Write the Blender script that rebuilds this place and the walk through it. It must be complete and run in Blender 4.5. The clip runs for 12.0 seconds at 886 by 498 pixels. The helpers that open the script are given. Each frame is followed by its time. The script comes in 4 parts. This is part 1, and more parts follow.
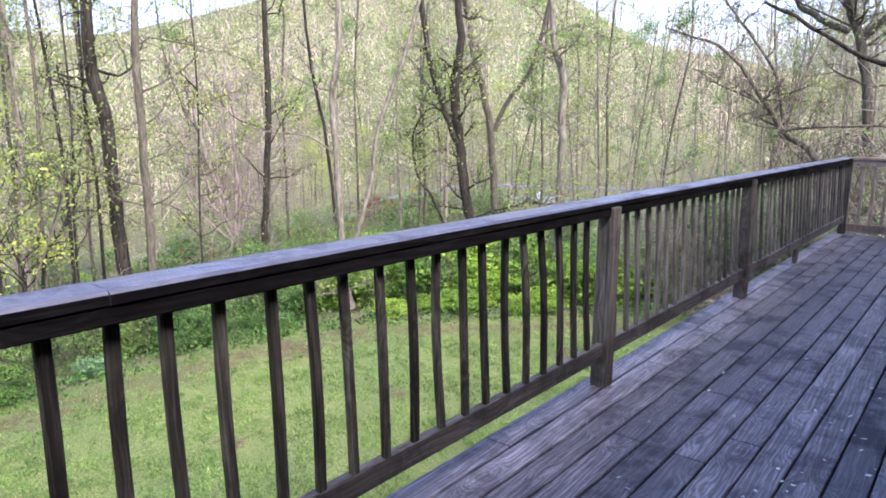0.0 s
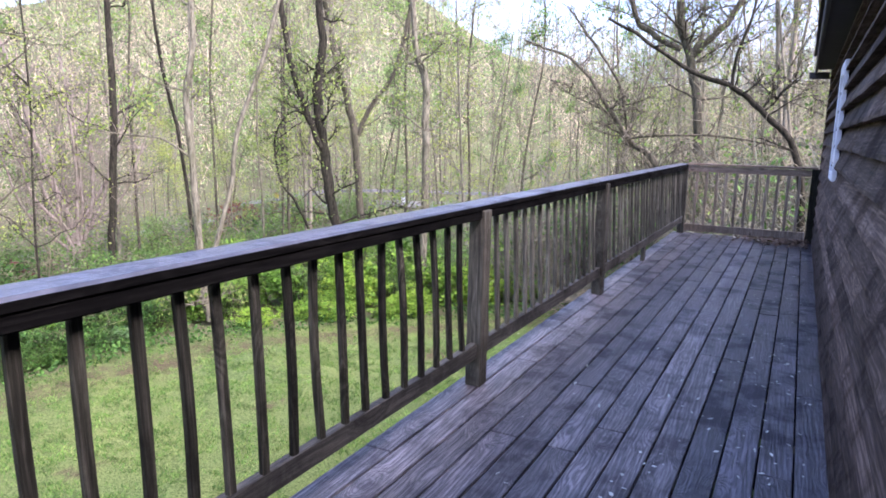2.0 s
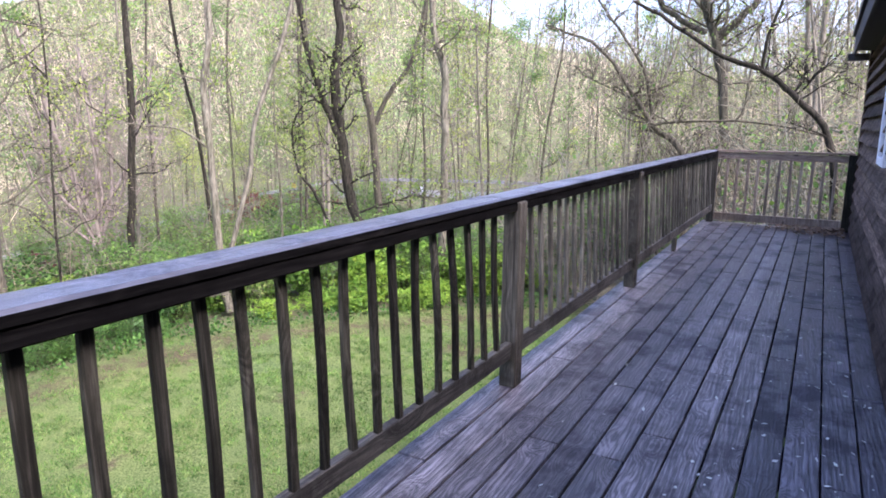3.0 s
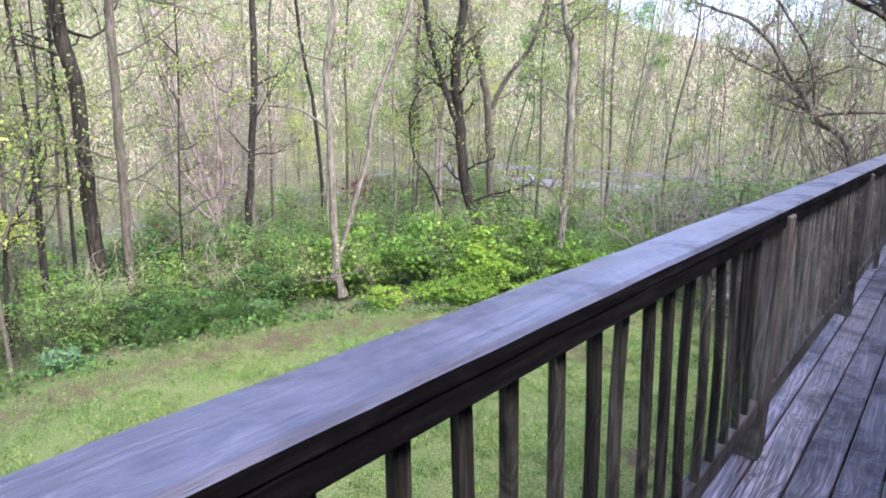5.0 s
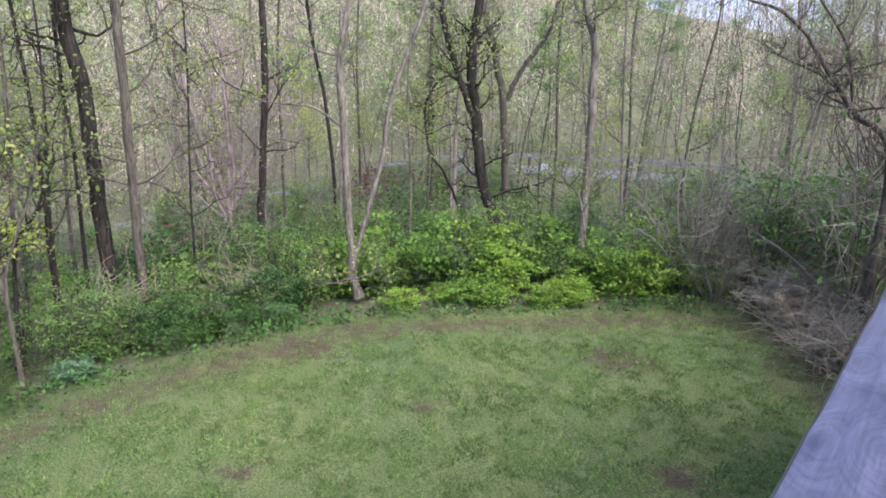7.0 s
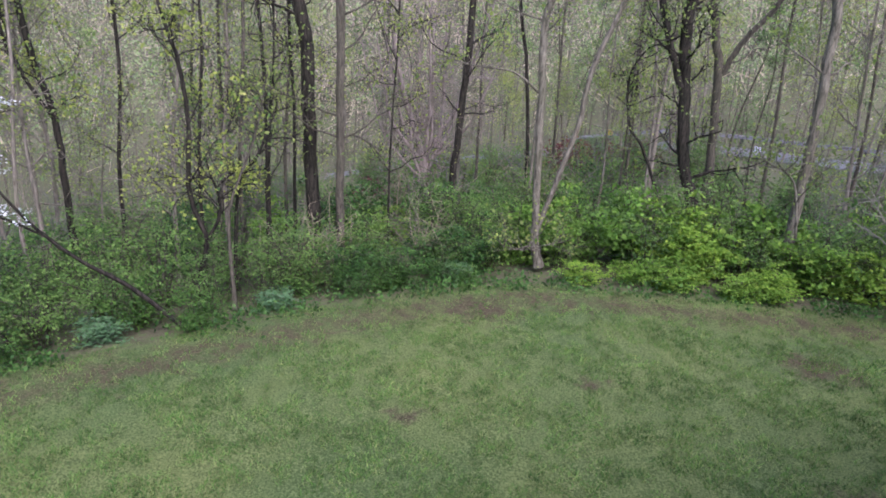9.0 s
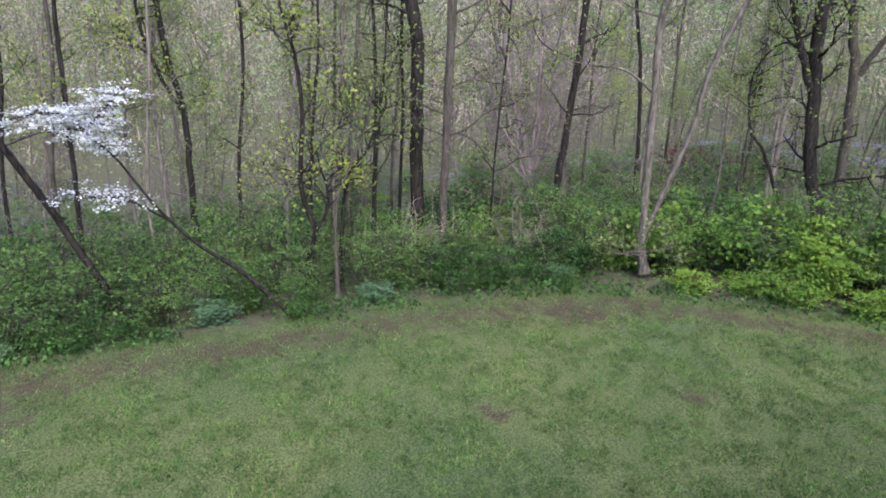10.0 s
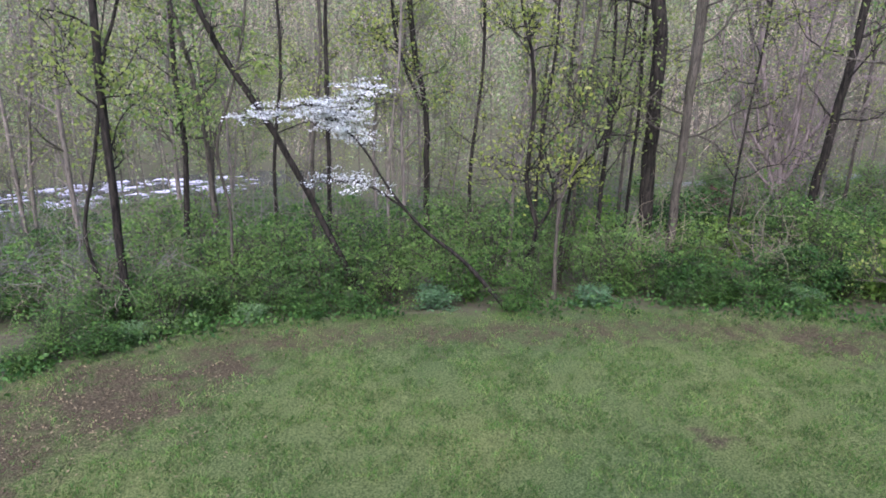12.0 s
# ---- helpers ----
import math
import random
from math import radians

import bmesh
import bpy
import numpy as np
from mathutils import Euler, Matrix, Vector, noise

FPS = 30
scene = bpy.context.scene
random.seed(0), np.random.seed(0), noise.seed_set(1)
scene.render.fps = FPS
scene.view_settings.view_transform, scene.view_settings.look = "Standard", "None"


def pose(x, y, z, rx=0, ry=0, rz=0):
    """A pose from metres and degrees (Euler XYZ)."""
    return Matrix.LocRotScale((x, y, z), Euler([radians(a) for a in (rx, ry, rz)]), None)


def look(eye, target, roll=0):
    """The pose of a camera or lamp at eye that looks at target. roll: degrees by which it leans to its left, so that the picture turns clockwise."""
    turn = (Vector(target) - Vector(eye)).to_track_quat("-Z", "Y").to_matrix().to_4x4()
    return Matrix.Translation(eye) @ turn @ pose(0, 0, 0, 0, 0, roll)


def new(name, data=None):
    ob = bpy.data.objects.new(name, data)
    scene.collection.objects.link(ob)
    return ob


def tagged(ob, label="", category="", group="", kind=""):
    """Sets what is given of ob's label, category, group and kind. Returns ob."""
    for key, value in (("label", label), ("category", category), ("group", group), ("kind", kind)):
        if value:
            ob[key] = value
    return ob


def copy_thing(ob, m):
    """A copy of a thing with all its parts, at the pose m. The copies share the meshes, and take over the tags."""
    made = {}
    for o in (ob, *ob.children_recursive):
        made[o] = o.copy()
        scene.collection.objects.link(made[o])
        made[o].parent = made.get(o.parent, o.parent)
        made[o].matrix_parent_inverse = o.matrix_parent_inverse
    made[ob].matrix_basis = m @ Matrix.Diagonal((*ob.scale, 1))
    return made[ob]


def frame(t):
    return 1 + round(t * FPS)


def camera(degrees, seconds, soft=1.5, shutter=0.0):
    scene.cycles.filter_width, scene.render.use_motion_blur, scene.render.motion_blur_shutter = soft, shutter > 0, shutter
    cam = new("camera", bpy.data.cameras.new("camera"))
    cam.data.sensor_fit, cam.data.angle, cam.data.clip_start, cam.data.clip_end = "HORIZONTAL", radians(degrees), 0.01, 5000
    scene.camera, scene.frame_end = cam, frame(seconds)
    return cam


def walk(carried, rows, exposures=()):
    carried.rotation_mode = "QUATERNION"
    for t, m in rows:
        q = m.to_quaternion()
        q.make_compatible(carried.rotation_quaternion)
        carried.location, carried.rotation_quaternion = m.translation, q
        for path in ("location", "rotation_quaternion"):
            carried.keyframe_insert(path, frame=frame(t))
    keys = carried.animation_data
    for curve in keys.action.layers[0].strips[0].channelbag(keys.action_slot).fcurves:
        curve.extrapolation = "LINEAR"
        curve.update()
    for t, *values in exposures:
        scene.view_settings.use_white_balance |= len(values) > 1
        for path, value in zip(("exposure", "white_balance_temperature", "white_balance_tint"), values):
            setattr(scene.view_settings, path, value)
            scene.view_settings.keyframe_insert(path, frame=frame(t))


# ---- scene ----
cam = camera(67.0, 12.0, soft=1.8)
walk(cam, [
    (0, look((1.542, 0.465, 1.370), (0.291, 1.983, 1.007), 0.5)),
    (0.5, look((1.534, 0.462, 1.369), (0.386, 2.060, 1.011), 0.9)),
    (1, look((1.539, 0.455, 1.370), (0.488, 2.122, 1.030), 0.7)),
    (1.5, look((1.522, 0.455, 1.367), (0.561, 2.174, 1.021), 1.2)),
    (2, look((1.494, 0.454, 1.364), (0.574, 2.197, 1.021), 1.3)),
    (2.5, look((1.454, 0.482, 1.360), (0.545, 2.225, 0.992), 1.3)),
    (3, look((1.329, 0.589, 1.355), (0.370, 2.303, 0.978), 0.8)),
    (3.2, look((1.261, 0.639, 1.359), (0.270, 2.336, 0.986), 0.4)),
    (4.8, look((0.605, 0.916, 1.339), (-0.558, 2.488, 0.920), 1.4)),
    (5, look((0.531, 0.965, 1.323), (-0.661, 2.514, 0.899), 1.9)),
    (5.5, look((0.380, 1.103, 1.367), (-0.900, 2.590, 0.980), 2.3)),
    (6, look((0.260, 1.194, 1.398), (-1.074, 2.623, 0.973), 2.3)),
    (6.5, look((0.106, 1.199, 1.461), (-1.120, 2.715, 1.015), 1.6)),
    (6.7, look((0.069, 1.195, 1.534), (-1.130, 2.730, 1.078), 1.2)),
    (8.3, look((0.073, 1.211, 1.517), (-1.298, 2.558, 0.964), 3.2)),
    (8.5, look((0.073, 1.225, 1.509), (-1.354, 2.511, 0.951), 3.2)),
    (9, look((0.073, 1.277, 1.473), (-1.487, 2.390, 0.900), 3.3)),
    (9.5, look((0.072, 1.317, 1.420), (-1.580, 2.283, 0.840), 3.2)),
    (10, look((0.072, 1.327, 1.351), (-1.644, 2.177, 0.775), 3.1)),
    (10.5, look((0.072, 1.346, 1.316), (-1.710, 2.042, 0.732), 3.1)),
    (11, look((0.072, 1.387, 1.294), (-1.763, 1.929, 0.711), 2.6)),
    (11.5, look((0.071, 1.403, 1.277), (-1.798, 1.802, 0.690), 2.7)),
    (12, look((0.070, 1.413, 1.252), (-1.826, 1.629, 0.655), 2.3)),
], exposures=[(0, 2.4, 5700, 34), (3.2, 2.4, 5700, 34), (4.8, 2.4, 5600, 34), (5.6, 2.32, 5500, 34), (6.0, 2.1, 5500, 34), (6.7, 1.82, 5500, 35), (8.5, 1.4, 5400, 36), (12, 1.27, 5300, 37)])

# ---- daylight ----
SUN_ELEVATION, SUN_TURN = radians(50), radians(105)
world = bpy.data.worlds.new("sky")
scene.world = world
world.use_nodes = True
wn = world.node_tree.nodes
sky = wn.new("ShaderNodeTexSky")
sky.sky_type, sky.sun_disc = "NISHITA", False
sky.sun_elevation, sky.sun_rotation = SUN_ELEVATION, SUN_TURN
sky.air_density, sky.dust_density, sky.ozone_density = 1.0, 4.0, 1.5
world.node_tree.links.new(sky.outputs["Color"], wn["Background"].inputs["Color"])
wn["Background"].inputs["Strength"].default_value = 0.15
sun = new("sun", bpy.data.lights.new("sun", "SUN"))
sun.data.energy, sun.data.angle, sun.data.color = 1.35, radians(38), (1.0, 0.94, 0.87)
sun.matrix_world = look((0, 0, 0), (-math.sin(SUN_TURN) * math.cos(SUN_ELEVATION), -math.cos(SUN_TURN) * math.cos(SUN_ELEVATION), -math.sin(SUN_ELEVATION)))


# ---- materials ----
def material(name):
    m = bpy.data.materials.new(name)
    m.use_nodes = True
    return m, m.node_tree.nodes, m.node_tree.links, m.node_tree.nodes["Principled BSDF"]


def ramp(nodes, stops):
    r = nodes.new("ShaderNodeValToRGB")
    els = r.color_ramp.elements
    while len(els) < len(stops):
        els.new(0.5)
    for e, (p, c) in zip(els, stops):
        e.position, e.color = p, (*c, 1)
    return r


def mixer(nodes, links, fac, a, b, blend="MIX"):
    """A colour mix; fac, a and b are sockets, numbers or colours."""
    n = nodes.new("ShaderNodeMix")
    n.data_type, n.blend_type = "RGBA", blend
    for i, v in ((0, fac), (6, a), (7, b)):
        if isinstance(v, bpy.types.NodeSocket):
            links.new(v, n.inputs[i])
        else:
            n.inputs[i].default_value = v if i == 0 else (*v, 1)
    return n.outputs[2]


def noise_tex(nodes, links, vec, scale, detail=4, rough=0.55, warp=0.0):
    n = nodes.new("ShaderNodeTexNoise")
    n.inputs["Scale"].default_value, n.inputs["Detail"].default_value = scale, detail
    n.inputs["Roughness"].default_value, n.inputs["Distortion"].default_value = rough, warp
    if vec:
        links.new(vec, n.inputs["Vector"])
    return n.outputs["Fac"]


def wood(name, dark, mid, light, axis=1, gloss=0.55, bump=0.35, knots=True, vary=0.35, shine=0.4, stretch=1.1, rings_share=0.13, spread=0.2, ring_scale=24.0):
    """Weathered softwood with its grain along one axis of the object."""
    m, nodes, links, bsdf = material(name)
    co = nodes.new("ShaderNodeTexCoord")
    info = nodes.new("ShaderNodeObjectInfo")
    shift = nodes.new("ShaderNodeVectorMath")
    shift.operation = "MULTIPLY_ADD"
    links.new(info.outputs["Random"], shift.inputs[0])
    shift.inputs[1].default_value = (37, 53, 71)
    links.new(co.outputs["Object"], shift.inputs[2])
    vor = nodes.new("ShaderNodeTexVoronoi")
    vmap = nodes.new("ShaderNodeMapping")
    links.new(shift.outputs[0], vmap.inputs["Vector"])
    s3 = [6.0, 6.0, 6.0]
    s3[axis] = 2.4
    vmap.inputs["Scale"].default_value = s3
    links.new(vmap.outputs[0], vor.inputs["Vector"])
    vor.inputs["Scale"].default_value = 1.0
    swell = nodes.new("ShaderNodeMapRange")
    links.new(vor.outputs["Distance"], swell.inputs["Value"])
    swell.interpolation_type = "SMOOTHSTEP"
    for key, val in (("From Min", 0.0), ("From Max", 0.5), ("To Min", 0.07), ("To Max", 0.0)):
        swell.inputs[key].default_value = val
    bent = nodes.new("ShaderNodeVectorMath")
    bent.operation = "ADD"
    links.new(shift.outputs[0], bent.inputs[0])
    links.new(swell.outputs["Result"], bent.inputs[1])
    mp = nodes.new("ShaderNodeMapping")
    links.new(bent.outputs[0], mp.inputs["Vector"])
    s = [26.0, 26.0, 26.0]
    s[axis] = stretch
    mp.inputs["Scale"].default_value = s
    fine = nodes.new("ShaderNodeMapping")
    links.new(shift.outputs[0], fine.inputs["Vector"])
    s2 = [150.0, 150.0, 150.0]
    s2[axis] = 4.0
    fine.inputs["Scale"].default_value = s2
    wv = nodes.new("ShaderNodeTexWave")
    wmap = nodes.new("ShaderNodeMapping")
    links.new(bent.outputs[0], wmap.inputs["Vector"])
    s0 = [1.0, 1.0, 1.0]
    s0[axis] = 0.06
    wmap.inputs["Scale"].default_value = s0
    links.new(wmap.outputs[0], wv.inputs["Vector"])
    wv.wave_type, wv.bands_direction = "BANDS", "DIAGONAL"
    for key, val in (("Scale", ring_scale), ("Distortion", 7.0), ("Detail", 3.0), ("Detail Scale", 1.6), ("Detail Roughness", 0.6)):
        wv.inputs[key].default_value = val
    rings = noise_tex(nodes, links, mp.outputs[0], 1.0, 6, 0.65, 1.0)
    fibre = noise_tex(nodes, links, fine.outputs[0], 1.0, 4, 0.7)
    blot = noise_tex(nodes, links, shift.outputs[0], 2.6, 6, 0.7)
    stain_r = ramp(nodes, [(0.42, (0, 0, 0)), (0.68, (0.85, 0.85, 0.85))])
    links.new(blot, stain_r.inputs["Fac"])
    stain = stain_r.outputs["Color"]
    col = ramp(nodes, [(0.5 - spread, dark), (0.5, mid), (0.5 + spread * 1.1, light)])

    def blend(a, k, b):
        n = nodes.new("ShaderNodeMath")
        n.operation = "MULTIPLY_ADD"
        links.new(a, n.inputs[0])
        n.inputs[1].default_value = k
        if isinstance(b, float):
            n.inputs[2].default_value = b
        else:
            links.new(b, n.inputs[2])
        return n

    mix_f = blend(fibre, 0.75, blend(rings, 0.75, blend(wv.outputs["Fac"], rings_share, -0.245 - rings_share / 2).outputs[0]).outputs[0])
    links.new(mix_f.outputs[0], col.inputs["Fac"])
    out = mixer(nodes, links, stain, col.outputs["Color"], dark)
    tone = ramp(nodes, [(0, (1 - vary,) * 3), (1, (1 + vary,) * 3)])
    links.new(info.outputs["Random"], tone.inputs["Fac"])
    out = mixer(nodes, links, 1.0, out, tone.outputs["Color"], "MULTIPLY")
    height = mix_f.outputs[0]
    if knots:
        kn = ramp(nodes, [(0.04, (0.8, 0.8, 0.8)), (0.1, (0, 0, 0))])
        links.new(vor.outputs["Distance"], kn.inputs["Fac"])
        out = mixer(nodes, links, kn.outputs["Color"], out, [c * 0.35 for c in dark])
    links.new(out, bsdf.inputs["Base Color"])
    bsdf.inputs["Specular IOR Level"].default_value = shine
    rr = ramp(nodes, [(0.3, (gloss - 0.12,) * 3), (0.7, (gloss + 0.2,) * 3)])
    links.new(stain, rr.inputs["Fac"])
    links.new(rr.outputs["Color"], bsdf.inputs["Roughness"])
    b = nodes.new("ShaderNodeBump")
    b.inputs["Strength"].default_value, b.inputs["Distance"].default_value = bump, 0.006
    links.new(height, b.inputs["Height"])
    links.new(b.outputs[0], bsdf.inputs["Normal"])
    return m


def leafy(name, colours, through_light=0.35, gloss=0.5, patch_scale=1.3, low=0.7, high=1.25):
    """Leaves: each takes one of a run of colours, and lets some light through."""
    m, nodes, links, bsdf = material(name)
    geo = nodes.new("ShaderNodeNewGeometry")
    co = nodes.new("ShaderNodeTexCoord")
    patch = noise_tex(nodes, links, co.outputs["Object"], patch_scale, 3, 0.6)
    info = nodes.new("ShaderNodeObjectInfo")
    col = ramp(nodes, [(i / max(1, len(colours) - 1), c) for i, c in enumerate(colours)])
    links.new(geo.outputs["Random Per Island"], col.inputs["Fac"])
    tone = ramp(nodes, [(0.32, (low, low * 1.06, low)), (0.68, (high, high * 0.96, high * 0.88))])
    links.new(patch, tone.inputs["Fac"])
    own = ramp(nodes, [(0, (0.66, 0.77, 0.82)), (0.5, (0.94, 0.98, 0.95)), (1, (1.18, 1.15, 0.97))])
    links.new(info.outputs["Random"], own.inputs["Fac"])
    c = mixer(nodes, links, 1.0, col.outputs["Color"], tone.outputs["Color"], "MULTIPLY")
    c = mixer(nodes, links, 1.0, c, own.outputs["Color"], "MULTIPLY")
    links.new(c, bsdf.inputs["Base Color"])
    bsdf.inputs["Roughness"].default_value = gloss
    bsdf.inputs["Specular IOR Level"].default_value = 0.1
    tr = nodes.new("ShaderNodeBsdfTranslucent")
    links.new(c, tr.inputs["Color"])
    mx = nodes.new("ShaderNodeMixShader")
    mx.inputs[0].default_value = through_light
    links.new(bsdf.outputs[0], mx.inputs[1])
    links.new(tr.outputs[0], mx.inputs[2])
    links.new(mx.outputs[0], nodes["Material Output"].inputs["Surface"])
    return m


def bark(name, dark, light, scale=9.0):
    m, nodes, links, bsdf = material(name)
    co = nodes.new("ShaderNodeTexCoord")
    mp = nodes.new("ShaderNodeMapping")
    links.new(co.outputs["Object"], mp.inputs["Vector"])
    mp.inputs["Scale"].default_value = (scale * 1.6, scale * 1.6, scale * 0.3)
    ridge = noise_tex(nodes, links, mp.outputs[0], 1.6, 6, 0.65, 0.6)
    moss = noise_tex(nodes, links, co.outputs["Object"], 0.9, 3)
    col = ramp(nodes, [(0.35, dark), (0.68, light)])
    links.new(ridge, col.inputs["Fac"])
    mk = ramp(nodes, [(0.5, (0, 0, 0)), (0.75, (0.6, 0.6, 0.6))])
    links.new(moss, mk.inputs["Fac"])
    out = mixer(nodes, links, mk.outputs["Color"], col.outputs["Color"], (dark[0] * 1.1, dark[1] * 1.35, dark[2] * 0.8))
    links.new(out, bsdf.inputs["Base Color"])
    bsdf.inputs["Roughness"].default_value = 0.9
    bsdf.inputs["Specular IOR Level"].default_value = 0.06
    b = nodes.new("ShaderNodeBump")
    b.inputs["Strength"].default_value, b.inputs["Distance"].default_value = 0.8, 0.03
    links.new(ridge, b.inputs["Height"])
    links.new(b.outputs[0], bsdf.inputs["Normal"])
    return m


def plain(name, colour, rough=0.5, metal=0.0, spread=0.25, scale=8.0):
    m, nodes, links, bsdf = material(name)
    co = nodes.new("ShaderNodeTexCoord")
    n = noise_tex(nodes, links, co.outputs["Object"], scale, 5)
    r = ramp(nodes, [(0.3, [c * (1 - spread) for c in colour]), (0.7, [min(1, c * (1 + spread * 0.5)) for c in colour])])
    links.new(n, r.inputs["Fac"])
    links.new(r.outputs["Color"], bsdf.inputs["Base Color"])
    bsdf.inputs["Roughness"].default_value, bsdf.inputs["Metallic"].default_value = rough, metal
    return m


def ground_material():
    """Lawn inside its edge, leaf litter and low green outside; worn earth patches."""
    m, nodes, links, bsdf = material("ground")
    co = nodes.new("ShaderNodeTexCoord")
    vec = co.outputs["Object"]
    fine = noise_tex(nodes, links, vec, 38, 6, 0.7)
    mid = noise_tex(nodes, links, vec, 3.2, 6, 0.72, 0.4)
    big = noise_tex(nodes, links, vec, 0.35, 3)
    grass = ramp(nodes, [(0.33, (0.028, 0.036, 0.013)), (0.47, (0.078, 0.115, 0.034)), (0.66, (0.18, 0.21, 0.08))])
    links.new(fine, grass.inputs["Fac"])
    tone = ramp(nodes, [(0.3, (0.75, 0.85, 0.8)), (0.7, (1.2, 1.12, 1.0))])
    links.new(big, tone.inputs["Fac"])
    g = mixer(nodes, links, 1.0, grass.outputs["Color"], tone.outputs["Color"], "MULTIPLY")
    earth = ramp(nodes, [(0.3, (0.02, 0.0178, 0.009)), (0.5, (0.07, 0.059, 0.03)), (0.72, (0.17, 0.142, 0.08))])
    links.new(fine, earth.inputs["Fac"])
    at = nodes.new("ShaderNodeAttribute")
    at.attribute_name = "wear"
    lit = nodes.new("ShaderNodeMath")
    lit.operation = "MULTIPLY_ADD"
    links.new(mid, lit.inputs[0])
    lit.inputs[1].default_value = 1.5
    links.new(at.outputs["Fac"], lit.inputs[2])
    worn = ramp(nodes, [(0.98, (0, 0, 0)), (1.25, (1, 1, 1))])
    links.new(lit.outputs[0], worn.inputs["Fac"])
    # ramp positions stay within 0..1, so the sum is halved
    half = nodes.new("ShaderNodeMath")
    half.operation = "MULTIPLY"
    links.new(lit.outputs[0], half.inputs[0])
    half.inputs[1].default_value = 0.5
    worn.color_ramp.elements[0].position, worn.color_ramp.elements[1].position = 0.48, 0.66
    links.new(half.outputs[0], worn.inputs["Fac"])
    out = mixer(nodes, links, worn.outputs["Color"], g, earth.outputs["Color"])
    wood_at = nodes.new("ShaderNodeAttribute")
    wood_at.attribute_name = "woods"
    litter = ramp(nodes, [(0.3, (0.04, 0.04, 0.02)), (0.48, (0.115, 0.105, 0.062)), (0.6, (0.085, 0.125, 0.036)), (0.8, (0.22, 0.2, 0.14))])
    lm = noise_tex(nodes, links, vec, 5.0, 8, 0.75)
    links.new(lm, litter.inputs["Fac"])
    out = mixer(nodes, links, wood_at.outputs["Fac"], out, litter.outputs["Color"])
    links.new(out, bsdf.inputs["Base Color"])
    bsdf.inputs["Roughness"].default_value = 0.95
    bsdf.inputs["Specular IOR Level"].default_value = 0.05
    b = nodes.new("ShaderNodeBump")
    b.inputs["Strength"].default_value, b.inputs["Distance"].default_value = 0.7, 0.05
    links.new(fine, b.inputs["Height"])
    links.new(b.outputs[0], bsdf.inputs["Normal"])
    return m


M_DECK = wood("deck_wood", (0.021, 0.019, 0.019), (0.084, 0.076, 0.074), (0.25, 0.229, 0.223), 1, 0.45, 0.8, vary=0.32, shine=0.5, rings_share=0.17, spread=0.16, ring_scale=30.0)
# darker wood of the four boards nearest the wall
M_DECK_DARK = wood("dark_deck_wood", (0.011, 0.0105, 0.013), (0.04, 0.038, 0.046), (0.13, 0.124, 0.14), 1, 0.42, 0.8, vary=0.3, shine=0.5, rings_share=0.17, spread=0.16, ring_scale=30.0)
# kept near-black: the shade beneath the handrail cap is put into this colour
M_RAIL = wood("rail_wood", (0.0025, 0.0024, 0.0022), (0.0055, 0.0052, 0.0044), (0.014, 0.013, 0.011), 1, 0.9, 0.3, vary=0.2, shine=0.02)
M_BOTTOM = wood("bottom_rail_wood", (0.018, 0.017, 0.0125), (0.055, 0.052, 0.039), (0.125, 0.118, 0.092), 1, 0.7, 0.5, vary=0.2, shine=0.25)
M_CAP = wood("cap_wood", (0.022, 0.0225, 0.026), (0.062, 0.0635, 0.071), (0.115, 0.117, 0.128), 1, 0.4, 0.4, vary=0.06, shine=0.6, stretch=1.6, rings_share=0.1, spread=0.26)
M_POST = wood("post_wood", (0.024, 0.0215, 0.0145), (0.07, 0.064, 0.045), (0.145, 0.135, 0.1), 2, 0.75, 0.6, vary=0.2, shine=0.2)
# one baluster wood in two tones: shade painted into the first, light into the second
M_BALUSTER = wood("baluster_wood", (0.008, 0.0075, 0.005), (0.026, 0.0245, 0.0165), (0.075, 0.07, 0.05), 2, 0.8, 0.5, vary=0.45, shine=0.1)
M_BALUSTER_LIT = wood("lit_baluster_wood", (0.028, 0.0265, 0.0185), (0.08, 0.0755, 0.055), (0.165, 0.157, 0.118), 2, 0.8, 0.5, vary=0.45, shine=0.15)
M_PALE = wood("pale_rail_wood", (0.11, 0.078, 0.052), (0.22, 0.165, 0.115), (0.34, 0.27, 0.2), 0, 0.7, 0.4, vary=0.2, shine=0.2)
M_PALE_Z = wood("pale_baluster_wood", (0.12, 0.092, 0.064), (0.25, 0.2, 0.145), (0.38, 0.315, 0.235), 2, 0.7, 0.4, vary=0.25, shine=0.2)
M_SIDING = wood("siding_wood", (0.022, 0.0145, 0.01), (0.085, 0.058, 0.042), (0.24, 0.175, 0.135), 1, 0.85, 0.25, knots=False, vary=0.5, shine=0.12, stretch=0.5, spread=0.27)
M_EAVE = plain("eave_paint", (0.035, 0.03, 0.028), 0.7)
M_WHITE = plain("white_paint", (0.75, 0.76, 0.78), 0.45, 0, 0.08)
M_GROUND = ground_material()
M_BARK_DARK = bark("dark_bark", (0.009, 0.0085, 0.006), (0.06, 0.054, 0.037))
M_BARK_GREY = bark("grey_bark", (0.033, 0.031, 0.02), (0.14, 0.127, 0.085))
M_BARK_WOOD = bark("woodland_bark", (0.085, 0.077, 0.052), (0.29, 0.262, 0.185))
M_BARK_PINK = bark("pinkish_bark", (0.11, 0.093, 0.072), (0.37, 0.315, 0.25))
M_BARK_PALE = bark("pale_bark", (0.05, 0.047, 0.03), (0.24, 0.222, 0.15))
